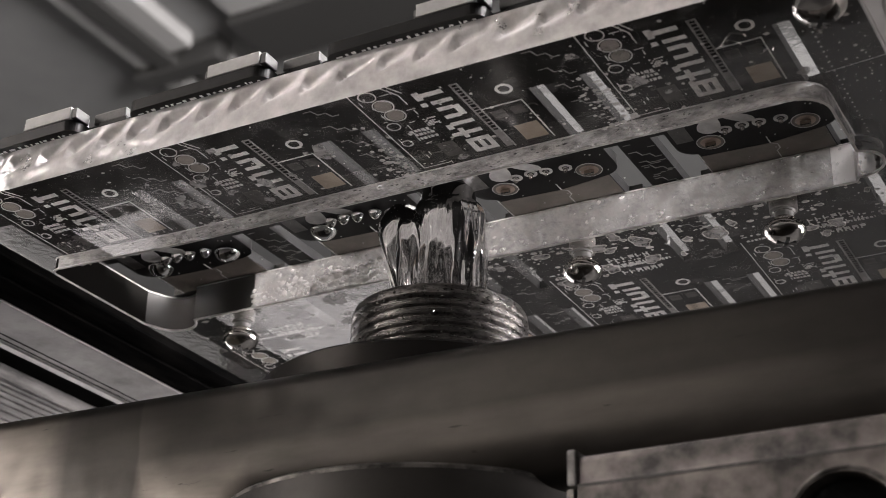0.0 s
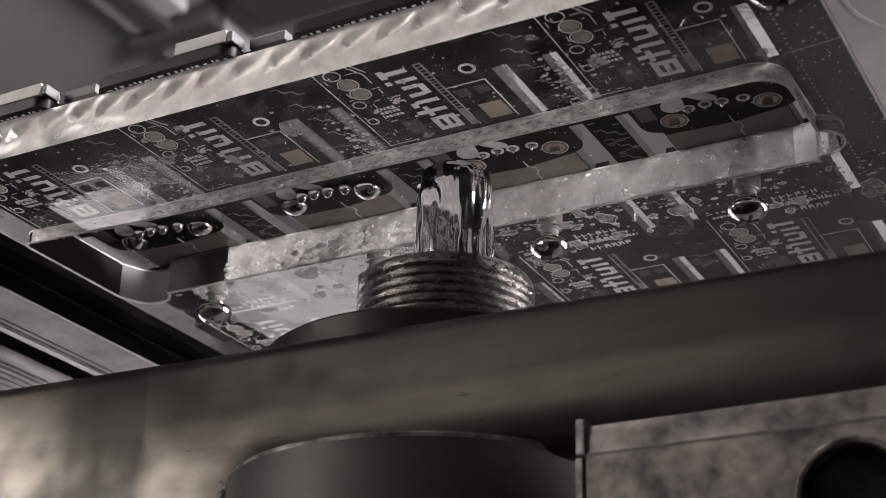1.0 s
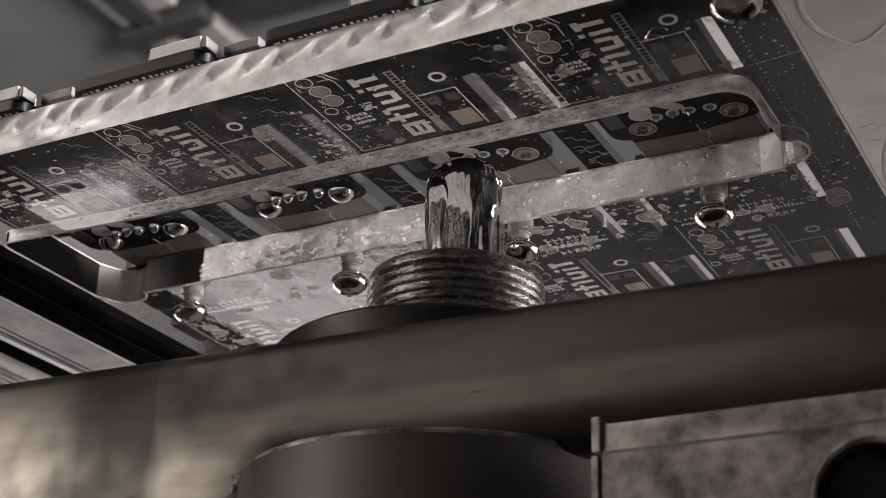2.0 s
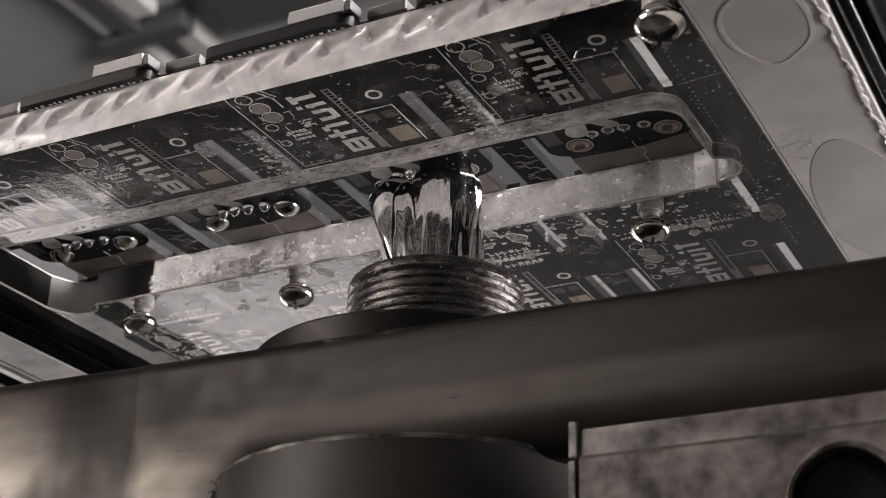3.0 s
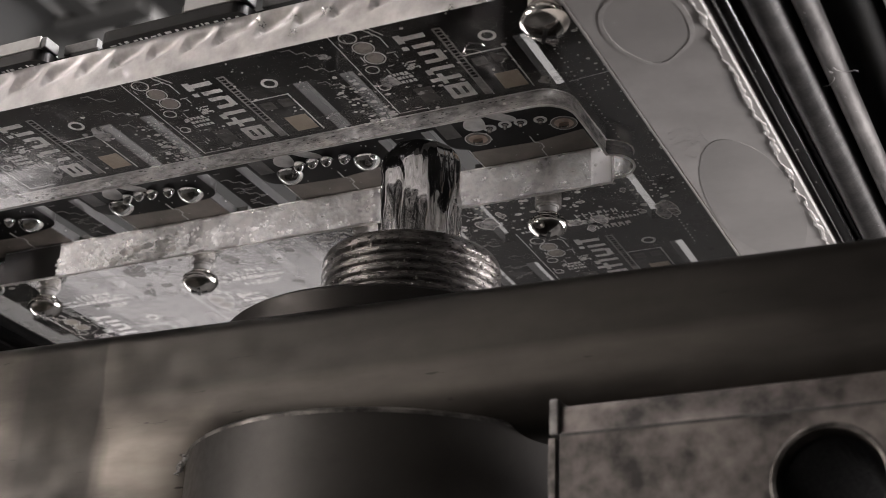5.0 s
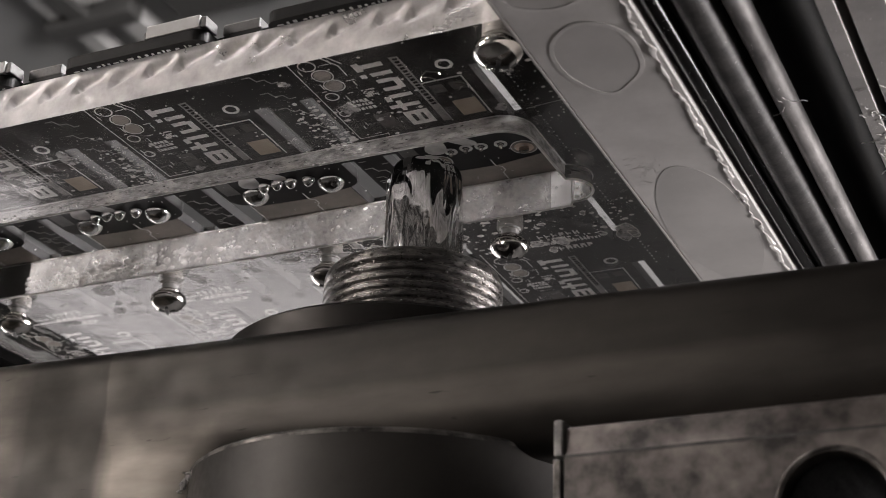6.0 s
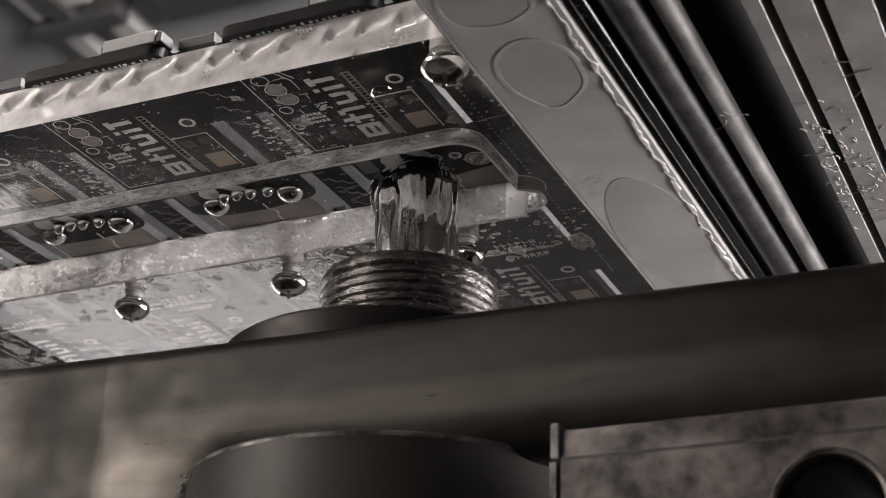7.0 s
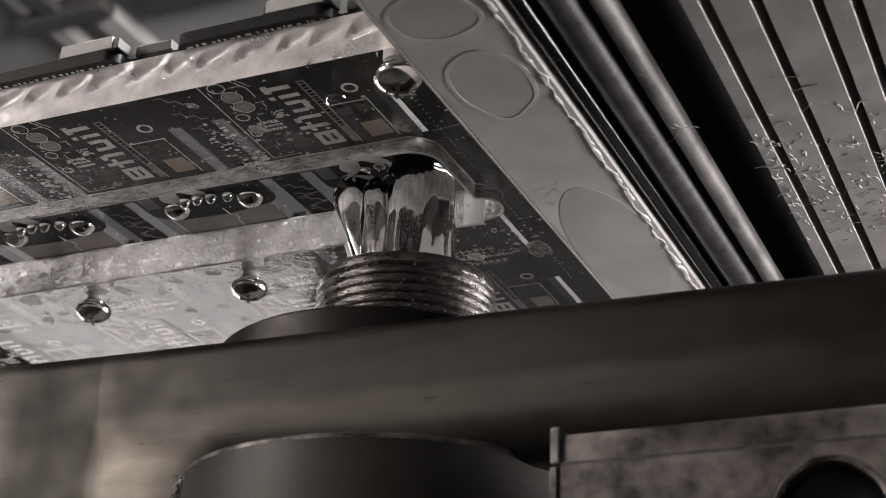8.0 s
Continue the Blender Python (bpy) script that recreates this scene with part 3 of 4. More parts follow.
def line(bm, pts, w=0.18):
    for (xa, ya), (xb, yb) in zip(pts, pts[1:]):
        d = Vector((xb - xa, yb - ya))
        if d.length < 1e-6:
            continue
        n = Vector((-d.y, d.x)).normalized() * w / 2
        e = d.normalized() * w / 2
        xa2, ya2, xb2, yb2 = xa - e.x, ya - e.y, xb + e.x, yb + e.y
        prism_bm([(xa2 + n.x, ya2 + n.y), (xa2 - n.x, ya2 - n.y), (xb2 - n.x, yb2 - n.y), (xb2 + n.x, yb2 + n.y)], Z_S, PCB0 + 0.02, bm)


def mark_bm():
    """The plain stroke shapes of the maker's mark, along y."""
    bm = bmesh.new()
    # strokes across the mark, as thick bars with small feet
    rect(bm, -9.6, -6.0, -13.4, -12.5)
    rect(bm, -9.9, -9.0, -13.9, -12.0)
    rect(bm, -10.0, -9.2, -11.2, -10.4)
    rect(bm, -8.6, -5.7, -11.2, -10.4)
    rect(bm, -8.6, -6.4, -9.5, -8.7)
    rect(bm, -8.6, -6.4, -7.4, -6.6)
    rect(bm, -6.5, -5.6, -9.3, -6.8)
    rect(bm, -8.8, -5.6, -5.5, -4.7)
    rect(bm, -9.6, -8.8, -5.2, -4.0)
    rect(bm, -9.9, -5.7, -3.0, -2.2)
    rect(bm, -8.6, -7.9, -3.9, -1.4)
    rect(bm, -9.0, -8.2, -0.6, 2.4)
    rect(bm, -6.4, -5.6, -0.6, 2.4)
    rect(bm, -9.0, -5.6, -0.9, -0.1)
    rect(bm, -9.0, -5.6, 1.8, 2.6)
    rect(bm, -7.6, -6.9, -0.2, 1.9)
    return bm


GAP = [(-6.2, 21.8), (-6.2, 23.6), (-5.4, 24.2), (-5.4, 25.4), (-6.0, 26.0), (-6.0, 29.4)]


def print_bm(seed):
    """Fine white printing: outlines, rings, a dotted square, dashes for small writing."""
    rnd = random.Random(seed)
    bm = bmesh.new()
    line(bm, [(-3.65, 3.2), (-3.65, -6.7), (1.95, -6.7), (1.95, 3.2)], 0.2)
    ring_bm(0.75, 1.15, 1.05, -9.9, Z_S, PCB0 + 0.02, bm=bm)
    for cx, cy, r in ((-14.4, -12.9, 1.45), (-14.1, -10.3, 1.45), (-15.7, -7.9, 0.95), (-15.2, -15.6, 1.2), (-16.2, -3.4, 0.8)):
        ring_bm(r - 0.16, r, cx, cy, Z_S, PCB0 + 0.02, bm=bm)
    for i in range(6):
        for j in range(6):
            if rnd.random() < 0.55:
                rect(bm, -11.5 + 0.32 * i, -11.25 + 0.32 * i, -8.0 + 0.32 * j, -7.75 + 0.32 * j)
    for row in range(3):
        yy = -6.0 + 1.0 * row
        x = -14.6 + 0.3 * row
        while x < -11.6:
            w = rnd.uniform(0.2, 0.55)
            rect(bm, x, x + w, yy, yy + 0.55)
            x += w + 0.18
    # traces to the front
    line(bm, [(-12.6, -19.5), (-12.6, -16.6), (-11.4, -14.4), (-11.4, -12.0)], 0.14)
    line(bm, [(-12.0, -19.5), (-12.0, -16.9), (-10.8, -14.7)], 0.14)
    line(bm, [(-17.4, -19.0), (-17.4, 3.4), (-13.4, 3.4)], 0.12)
    x = -16.8
    while x < 2.6:
        w = rnd.uniform(0.15, 0.9)
        rect(bm, x, x + w, -20.75 + rnd.uniform(-0.15, 0.15), -20.42)
        x += w + rnd.uniform(0.25, 0.9)
    x = -16.4
    while x < 2.4:
        w = rnd.uniform(0.2, 0.5)
        rect(bm, x, x + w, -19.4, -18.8)
        x += w + 0.22
    # specks of flux and small joints
    for _ in range(60):
        x, y = rnd.uniform(-17.8, 3.4), rnd.uniform(-19, 28)
        if -9.9 < x < 2 and -14 < y < 4:
            continue
        disc(bm, x, y, rnd.uniform(0.05, 0.16), n=6)
    for _ in range(26):
        x, y, n = rnd.uniform(-17, -11), rnd.uniform(-18, 4), rnd.uniform(0.4, 1.2)
        line(bm, [(x, y), (x + n, y)] if rnd.random() < 0.6 else [(x, y), (x, y + n)], 0.12)
    line(bm, [(-15.95, 22.8), (-15.95, 29.4)], 0.16)
    line(bm, GAP, 0.16)
    return bm


def strip_text_bm():
    bm = bmesh.new()
    rnd = random.Random(3)
    y = -13.4
    while y < -1.5:
        h = rnd.uniform(0.35, 0.7)
        rect(bm, -4.45, -3.8, y, y + h, Z_S - 0.03, Z_S + 0.01)
        y += h + 0.25
    return bm


def petals_bm():
    bm = bmesh.new()

    def leaf(cx, cy, ang, ln, w):
        pts = []
        for k in range(20):
            a = 2 * math.pi * k / 20
            u, v = ln / 2 * (1 - math.cos(a)), w / 2 * math.sin(a) * (0.40 + 0.60 * math.sin(a / 2) ** 2)
            c, s = math.cos(radians(ang)), math.sin(radians(ang))
            pts.append((cx + u * c - v * s, cy + u * s + v * c))
        prism_bm(pts, Z_S, PCB0 + 0.02, bm)
    leaf(-10.6, 12.9, 40, 5.8, 2.5)
    leaf(-10.9, 13.0, 114, 5.0, 4.2)
    leaf(-11.2, 13.0, 172, 3.4, 2.4)
    leaf(-10.8, 12.6, -70, 3.2, 2.0)
    return bm


def zig_bm(seed):
    """Dashes and zigzags on the web between boards."""
    rnd = random.Random(seed)
    bm = bmesh.new()
    for k in range(5):
        x, y = -24.4 + 0.3 * k, -16 + 4.2 * k
        line(bm, [(x, y), (x + 1.1, y), (x + 1.5, y + 1.2), (x + 2.6, y + 1.2), (x + 3.0, y + 2.3), (x + 3.9, y + 2.3)], 0.16)
    for _ in range(16):
        x, y = rnd.uniform(-24.4, -21.2), rnd.uniform(6, 27)
        line(bm, [(x, y), (x + rnd.uniform(0.5, 1.0), y)], 0.16)
    for k in range(2):
        x, y = -24.0, 12 + 9 * k
        line(bm, [(x, y), (x + 1.0, y), (x + 1.4, y + 1.0), (x + 2.6, y + 1.0)], 0.16)
    return bm


PADS = {"gold_pad": [rect(None, -1.75, 1.5, -1.3, 2.6)],
        "round_pad": [disc(None, -14.4, -12.9, 1.15), disc(None, -14.1, -10.3, 1.15)],
        "mask_pad": [rect(None, -3.0, -1.2, -5.7, -3.8), rect(None, -0.3, 1.5, -5.7, -3.8), rect(None, -17.6, -15.2, 3.6, 18.5), rect(None, -13.0, -10.6, -1.6, 2.2)],
        "tinned_plane": [prism_bm([(-15.8, 23.2), *[(x - 0.12, y) for x, y in GAP[1:]], (-15.8, 29.4)], Z_S, PCB0 + 0.02),
                         prism_bm(list(reversed([(1.6, 29.4), *[(x + 0.12, y) for x, y in reversed(GAP[1:])], (1.6, 22.4)])), Z_S, PCB0 + 0.02)]}
PAD_MAT = {"gold_pad": gold, "round_pad": ring_tin, "mask_pad": silk_dim, "tinned_plane": tin_plane}
PAD_MESH = {nm: [mesh_of(nm, bm, PAD_MAT[nm]) for bm in bms] for nm, bms in PADS.items()}


def hole_pad(parent, x, y, r, ring_mat, big):
    p = part("pad", ring_bm(r * (0.80 if big else 0.58), r, x, y, PCB0 - 0.09, PCB0 + 0.02, 26), ring_mat, parent, "bare copper ring round a hole" if big else "")
    part("hole", disc(None, x, y, r * (0.82 if big else 0.60), PCB0 - 0.02, PCB0 + 0.03, 20), copper_ring if big else rubber, p)
    if big:
        part("tab", box_bm(x - 0.75, x + 0.75, y - 0.22, y + 0.22, PCB0 - 0.75, PCB0, 0.12, 1), chrome, p, "flat metal socket tab")
        part("ring_line", ring_bm(r * 1.02, r * 1.10, x, y, PCB0 - 0.05, PCB0 + 0.02, 26), silk, p)
    else:
        part("pin", lathe_bm([(0.34, PCB0), (0.34, PCB0 - 0.5), (0.2, PCB0 - 0.75)], 10, x, y), chrome, p, "short bright contact pin", True)
    return p


PINS = ((-10.5, 17.5), (-8.1, 17.3), (-5.85, 17.5), (-3.0, 17.8))
TABS = ((-13.33, 19.9), (-0.3, 19.85))

shared = {"board": mesh_of("board", prism_bm(front_board_outline(), PCB0, PCB1), solder_mask),
          "board2": mesh_of("board", prism_bm(board_outline(BX0, BX1, 39.0, 93.0), PCB0, PCB1), solder_mask),
          "mark": mesh_of("mark", mark_bm(), silk), "bar": mesh_of("bar", rect(None, -4.75, -3.55, -13.7, 3.0), silk_mid),
          "bar_text": mesh_of("bar_text", strip_text_bm(), solder_mask), "print": mesh_of("print", print_bm(8), silk),
          "petals": mesh_of("petals", petals_bm(), silk), "zig": mesh_of("zig", zig_bm(5), silk_mid)}


def child(name, me, parent, x=0.0, y=0.0, label=""):
    ob = new(name, me)
    ob.parent = parent
    ob.location = (x * MM, y * MM, 0)
    return tagged(ob, label) if label else ob


for i in range(4):
    dx = -PITCH * i
    for row, dy in ((0, 0.0), (1, 63.0)):
        b = child("board", shared["board" if row == 0 else "board2"], panel, dx, 0.0, "black circuit board with pale printing" if row == 0 else "")
        for nm, key in (("maker_mark", "mark"), ("printed_bar", "bar"), ("small_writing", "bar_text"), ("printing", "print")):
            child(nm, shared[key], b, 0, dy)
        for nm in ("gold_pad", "round_pad", "mask_pad"):
            for me in PAD_MESH[nm]:
                child(nm, me, b, 0, dy)
        if row == 0:
            child("petal_mark", shared["petals"], b)
            for me in PAD_MESH["tinned_plane"]:
                child("tinned_plane", me, b, 0, 0, "bare tinned copper plane")

def writing_bm():
    """Three short rows of small writing, as plain bars."""
    bm = bmesh.new()
    rnd = random.Random(17)
    for row, (n, y) in enumerate(((6, 40.6), (7, 43.0), (6, 45.4))):
        for k in range(n):
            x = -6.6 + 1.15 * k + 0.3 * row
            rect(bm, x, x + 0.22, y, y + 1.3)
            rect(bm, x, x + 0.8, y + rnd.choice((0.0, 0.55)), y + rnd.choice((0.75, 0.8)))
            if rnd.random() < 0.6:
                rect(bm, x + 0.6, x + 0.82, y, y + 1.3)
    return bm


writing = mesh_of("writing", writing_bm(), silk)
for i in range(4):
    dx = -PITCH * i
    w = part("row_web", box_bm(BX0 + dx, BX1 + dx, 29.8, 39.2, PCB0 + 0.004, PCB1 - 0.004), solder_mask, panel)
    child("small_writing", writing, w, dx, 0)

# webs and tabs that hold the boards together
for i in range(3):
    dx = -PITCH * i
    w = part("web", box_bm(-24.9 + dx, -20.2 + dx, -19.0, 98.0, PCB0, PCB1), solder_mask, panel)
    child("web_printing", shared["zig"], w, dx, 0)
    child("web_printing", shared["zig"], w, dx, 34.0)
part("web", box_bm(5.9, 26.0, -19.0, 98.0, PCB0, PCB1), solder_mask, panel, "plain rail of the panel with rows of small holes")
for i in range(4):
    dx = -PITCH * i
    for xa, xb in ((3.7, 6.0), (-20.3, -18.1)):
        for ya, yb in ((-18.5, -8.6), (6.5, 15.2), (46.2, 54.8), (70.0, 80.0)):
            bm = box_bm(xa + dx, xb + dx, ya, yb, PCB0 + 0.005, PCB1 - 0.005)
            part("tab", bm, solder_mask, panel)
rail_dots = bmesh.new()
for k in range(60):
    disc(rail_dots, 7.6, -12 + k * 1.15, 0.14, n=8)
    if k % 3 == 0:
        disc(rail_dots, 12.4 + 0.8 * math.sin(k), -12 + k * 1.15, 0.12, n=8)
rnd = random.Random(21)
for _ in range(40):
    disc(rail_dots, rnd.uniform(6.4, 15.5), rnd.uniform(-12, 55), rnd.uniform(0.05, 0.17), n=7)
line(rail_dots, [(6.5, 4.0), (15.8, 3.0)], 0.1)
part("rail_dots", rail_dots, silk, panel)

for i in range(4):
    dx = -PITCH * i
    for k, (x, y) in enumerate(TABS):
        hole_pad(panel, x + dx, y, 1.75, tin_plane, True)
    for x, y in PINS:
        hole_pad(panel, x + dx, y, 0.95, silk, False)

# connectors on top, seen past the front edge
def connector_parts(dx):
    c = thing("edge_connector", "pale grey plug connector standing on the board's front edge", "connector", "edge connectors")
    bm = box_bm(-4.9 + dx, 3.2 + dx, -21.9, -18.0, PCB1 + 0.0, PCB1 + 1.85, 0.14)
    part("housing", bm, plastic_grey, c)
    part("side_tab", box_bm(3.2 + dx, 4.1 + dx, -21.7, -19.0, PCB1, PCB1 + 1.6, 0.15), plastic_black, c, "dark side tab")
    part("side_tab", box_bm(-5.3 + dx, -4.9 + dx, -21.7, -19.0, PCB1, PCB1 + 1.2, 0.1), plastic_black, c)
    return c


for i in range(4):
    connector_parts(-PITCH * i)
    dx = -PITCH * i
    solid("chip", box_bm(-26.0 + 30.8 + dx, -20.5 + 30.8 + dx, -18.9, -12.0, PCB1, PCB1 + 1.6, 0.2), plastic_black, "dark square component on the panel's web", "component", "components on the panel")

# ---- screws ----
sleeve_mat = surface("sleeve_mat", (0.20, 0.19, 0.18), (0.30, 0.285, 0.27), (0.35, 0.5), 0.2, 400, 3000, 0.1)
def screw_parts(x, y, z_head, r, name="screw"):
    s = thing(name, "polished pan-head screw with a cross slot under the acrylic plate", "screw", "plate screws", at=(x, y, 0))
    h = 0.66 * r
    prof = [(0.02, z_head - h)] + [(r * math.sin(radians(a)), z_head - h * math.cos(radians(a)) ** 1.25) for a in range(10, 90, 8)] + [(r, z_head + 0.05 * r), (r * 0.97, z_head + 0.20 * r), (r * 0.86, z_head + 0.32 * r), (r * 0.5, z_head + 0.36 * r)]
    head = part("head", lathe_bm(prof, 40), chrome, s, "", True)
    for rot in (0.0, math.pi / 2):
        bm = box_bm(-0.46 * r, 0.46 * r, -0.085 * r, 0.085 * r, z_head - h - 0.01, z_head - h * 0.78)
        bmesh.ops.rotate(bm, cent=(0, 0, 0), matrix=Matrix.Rotation(rot + 0.5, 3, "Z"), verts=bm.verts)
        part("cross_slot", bm, rubber, head)
    part("washer", lathe_bm([(0.3, z_head + 0.36 * r), (0.56 * r, z_head + 0.34 * r), (0.60 * r, z_head + 0.42 * r), (0.60 * r, z_head + 0.54 * r), (0.54 * r, z_head + 0.62 * r), (0.3, z_head + 0.62 * r)], 32), chrome, s, "", True)
    part("collar", lathe_bm([(0.45 * r, z_head + 0.60 * r), (0.44 * r, z_head + 0.9 * r), (0.47 * r, UND - 0.3), (0.56 * r, UND + 0.0), (0.3, UND + 0.02)], 32), plastic_grey, s, "pale spacer collar", True)
    part("shank", lathe_bm([(1.45, UND - 0.3), (1.45, TOP - 0.2)], 24), chrome, s, "", True)
    part("sleeve", lathe_bm([(1.95, UND + 0.05), (1.95, TOP - 0.05)], 28), sleeve_mat, s, "milky sleeve inside the acrylic", True)
    return s


for x in (-7.6, -37.8, -67.4, -98.2):
    screw_parts(x, 32.6, 297.0, 2.9)
screw_parts(11.3, -16.7, 298.0, 3.0)

# ---- flux residue on the plate ----
flux_crust = crust_mat("flux_crust", (0.93, 0.915, 0.895), 900)
puddle_mat = film_mat("puddle_mat", (0.42, 0.405, 0.39), 0.75)

def residue(count, place, seed, lo, hi, flat):
    rnd = random.Random(seed)
    bm = bmesh.new()
    for _ in range(count):
        x, y, z, ax = place(rnd)
        r = lo + (hi - lo) * rnd.random() ** 3
        d = [1, 1, 1]
        d[ax] = flat
        bmesh.ops.create_icosphere(bm, subdivisions=1, radius=r, matrix=Matrix.Translation((x, y, z)) @ Matrix.Diagonal((d[0] * rnd.uniform(0.7, 1.6), d[1], d[2] * rnd.uniform(0.6, 1.2), 1)))
        if ax == 1:
            wall_y = y
    if flat and ax == 1:                        # crusts on the wall are open shells
        bmesh.ops.delete(bm, geom=[v for v in bm.verts if v.co.y > wall_y + 0.01], context="VERTS")
    return bm


def on_wall(rnd):
    if rnd.random() < 0.55:
        x = rnd.gauss(-80, 11)
    else:
        x = rnd.uniform(-104, 3)
    if not -92 < x < 3:
        x = rnd.uniform(-91.5, -60)
    return x, SY1 - 0.06, UND + 0.15 + 5.4 * rnd.random() ** 1.6, 1


def under_far(rnd):
    return rnd.uniform(-104, 12), SY1 + 0.3 + 9 * rnd.random() ** 2, UND, 2


def under_near(rnd):
    return rnd.uniform(-108, 14), rnd.uniform(-19, 3.9) if rnd.random() < 0.5 else 4.1 - 3 * rnd.random() ** 2, UND, 2


def foam_on_wall(rnd):
    x = min(max(rnd.gauss(-76, 9), -93), -50)
    return x, SY1 - 0.04, UND + 0.5 + 3.2 * rnd.random() ** 1.3 + 0.5 * math.sin(x * 0.7), 1


solid("flux_foam", residue(420, foam_on_wall, 30, 0.10, 0.75, 0.22), flux_crust, "white foamy crust of flux on the slot wall of the acrylic plate", "residue", kind="stuff", smooth=True)
solid("flux_droplets", residue(330, on_wall, 31, 0.05, 0.38, 0.3), flux_crust, "dried flux droplets on the slot wall of the acrylic plate", "residue", kind="stuff", smooth=True)
solid("flux_droplets", residue(620, under_far, 32, 0.05, 0.5, 0.25), droplet, "dried flux droplets under the acrylic plate", "residue", kind="stuff", smooth=True)
solid("flux_droplets", residue(620, under_near, 33, 0.04, 0.32, 0.25), droplet, "dried flux droplets under the acrylic plate", "residue", kind="stuff", smooth=True)


def by_gap(rnd):
    return rnd.gauss(-18.2, 1.7) - PITCH * rnd.choice((0, 0, 1, 1, 2)) + PITCH * (rnd.random() < 0.12), rnd.triangular(-14, 4, 1), UND, 2


def near_wall(rnd):
    return rnd.uniform(-108, 1), SY0 - 0.03, UND + 0.2 + 5.2 * rnd.random(), 1


solid("flux_grains", residue(520, by_gap, 36, 0.04, 0.42, 0.12), droplet, "pale grains of flux round the gaps between boards", "residue", kind="stuff", smooth=True)
solid("burnt_flecks", residue(260, near_wall, 37, 0.06, 0.34, 0.4), rubber, "dark burnt flecks on the near slot wall of the acrylic plate", "residue", kind="stuff", smooth=True)
# thin puddles of dried flux
for k in range(70):
    rnd = random.Random(400 + k)
    zone = k % 5
    if zone < 2:
        cx, cy = rnd.uniform(-46, 10), rnd.uniform(29.5, 42)
    elif zone == 2:
        cx, cy = rnd.uniform(-104, -40), rnd.uniform(31, 44)
    else:
        cx, cy = rnd.uniform(-104, 10), rnd.uniform(-17, 3)
    rx = (0.35 + 1.7 * rnd.random() ** 2) * (1.0 if zone < 3 else 0.7)
    ry = rx * rnd.uniform(0.6, 1.5)
    puddle = thing("flux_puddle", "thin grey puddle of dried flux under the acrylic plate", "residue", "flux puddles")
    part("film", prism_bm(blob_outline(cx, cy, rx, ry, 70 + k, 28, 0.28), UND - 0.06, UND - 0.02), puddle_mat, puddle)
    if zone > 1:
        continue
    o, i = blob_outline(cx, cy, rx + 0.07, ry + 0.07, 70 + k, 28, 0.28), blob_outline(cx, cy, rx - 0.07, ry - 0.07, 70 + k, 28, 0.28)
    bm = bmesh.new()
    rows = [[bm.verts.new((x, y, z)) for x, y in loop] for loop, z in ((i, UND - 0.02), (i, UND - 0.10), (o, UND - 0.09), (o, UND - 0.02))]
    for a, b in zip(rows, rows[1:]):
        for q in range(28):
            bm.faces.new((a[q], b[q], b[(q + 1) % 28], a[(q + 1) % 28]))
    part("rim", bm, droplet, puddle, "raised pale rim of the puddle")

bm = bmesh.new()
rnd = random.Random(77)
for x, y, n in ((-1.2, -11.0, 5), (0.6, -10.4, 6), (2.4, -9.6, 5), (1.6, -11.8, 4), (3.0, -8.2, 3), (-27.5, -9.0, 4), (-58.0, -7.5, 3)):
    lint(bm, x, y, UND - 0.08, n, 0.55, 0.07)
solid("solder_splash", bm, chrome, "thin bright threads of splashed solder under the acrylic plate", "solder splash", kind="stuff", smooth=True)


def on_bar(rnd):
    return rnd.gauss(19.5, 1.8), rnd.gauss(11.5, 2.6), 295.08, 2


solid("flux_droplets", residue(260, on_bar, 35, 0.04, 0.16, 0.35), strip_grey, "fine dried flux droplets under the carrier bar", "residue", kind="stuff", smooth=True)
# ---- solder pot, which travels along x ----
NX, NY = -53.0, 17.3
pot = thing("solder_pot", "dark steel solder pot with a threaded nozzle, travelling under the board", "solder pot")
# covering plate in front of the nozzle
def cover_bm():
    """A rolled cover along x: flat top, rounded brow; at one end a straight wall, at the other a belly turning under."""
    head = [(34, 272.5), (-2.6, 272.5)]
    head += [(-2.6 - 2.2 * math.sin(radians(a)), 270.3 + 2.2 * math.cos(radians(a))) for a in range(15, 91, 15)]
    head += [(-5.0, 267.0), (-5.1, 263.5)]
    belly = [(0.4 - 5.5 * math.cos(radians(a)), 261.0 - 6.6 * math.sin(radians(a))) for a in range(8, 91, 10)] + [(34, 254.2)]
    n = len(belly)
    wall = [(-5.1 - 0.003 * k, 261.0 - 141.0 * (k / (n - 2)) ** 2) for k in range(n - 1)] + [(34, 120)]
    bm = bmesh.new()
    rows = []
    for x in [-190, -140, -100] + [-92 + 2.0 * k for k in range(14)] + [-60, -40, 0, 40, 95]:
        w = min(1.0, max(0.0, (x + 80.0) / 14.0))
        w = w * w * (3 - 2 * w)
        low = [(p[0] + w * (q[0] - p[0]), p[1] + w * (q[1] - p[1])) for p, q in zip(wall, belly)]
        rows.append([bm.verts.new((x, y, z)) for y, z in head + low])
    bm.faces.new(rows[0])
    bm.faces.new(list(reversed(rows[-1])))
    for a, b in zip(rows, rows[1:]):
        for k in range(len(a)):
            m = (k + 1) % len(a)
            bm.faces.new((a[m], a[k], b[k], b[m]))
    bmesh.ops.rotate(bm, cent=(-53, 0, 272.5), matrix=Matrix.Rotation(radians(0.98), 3, "Y"), verts=bm.verts)
    return bm


part("cover", cover_bm(), cover_steel, pot, "smoky brown-grey steel cover with painted reflections and shade", True)
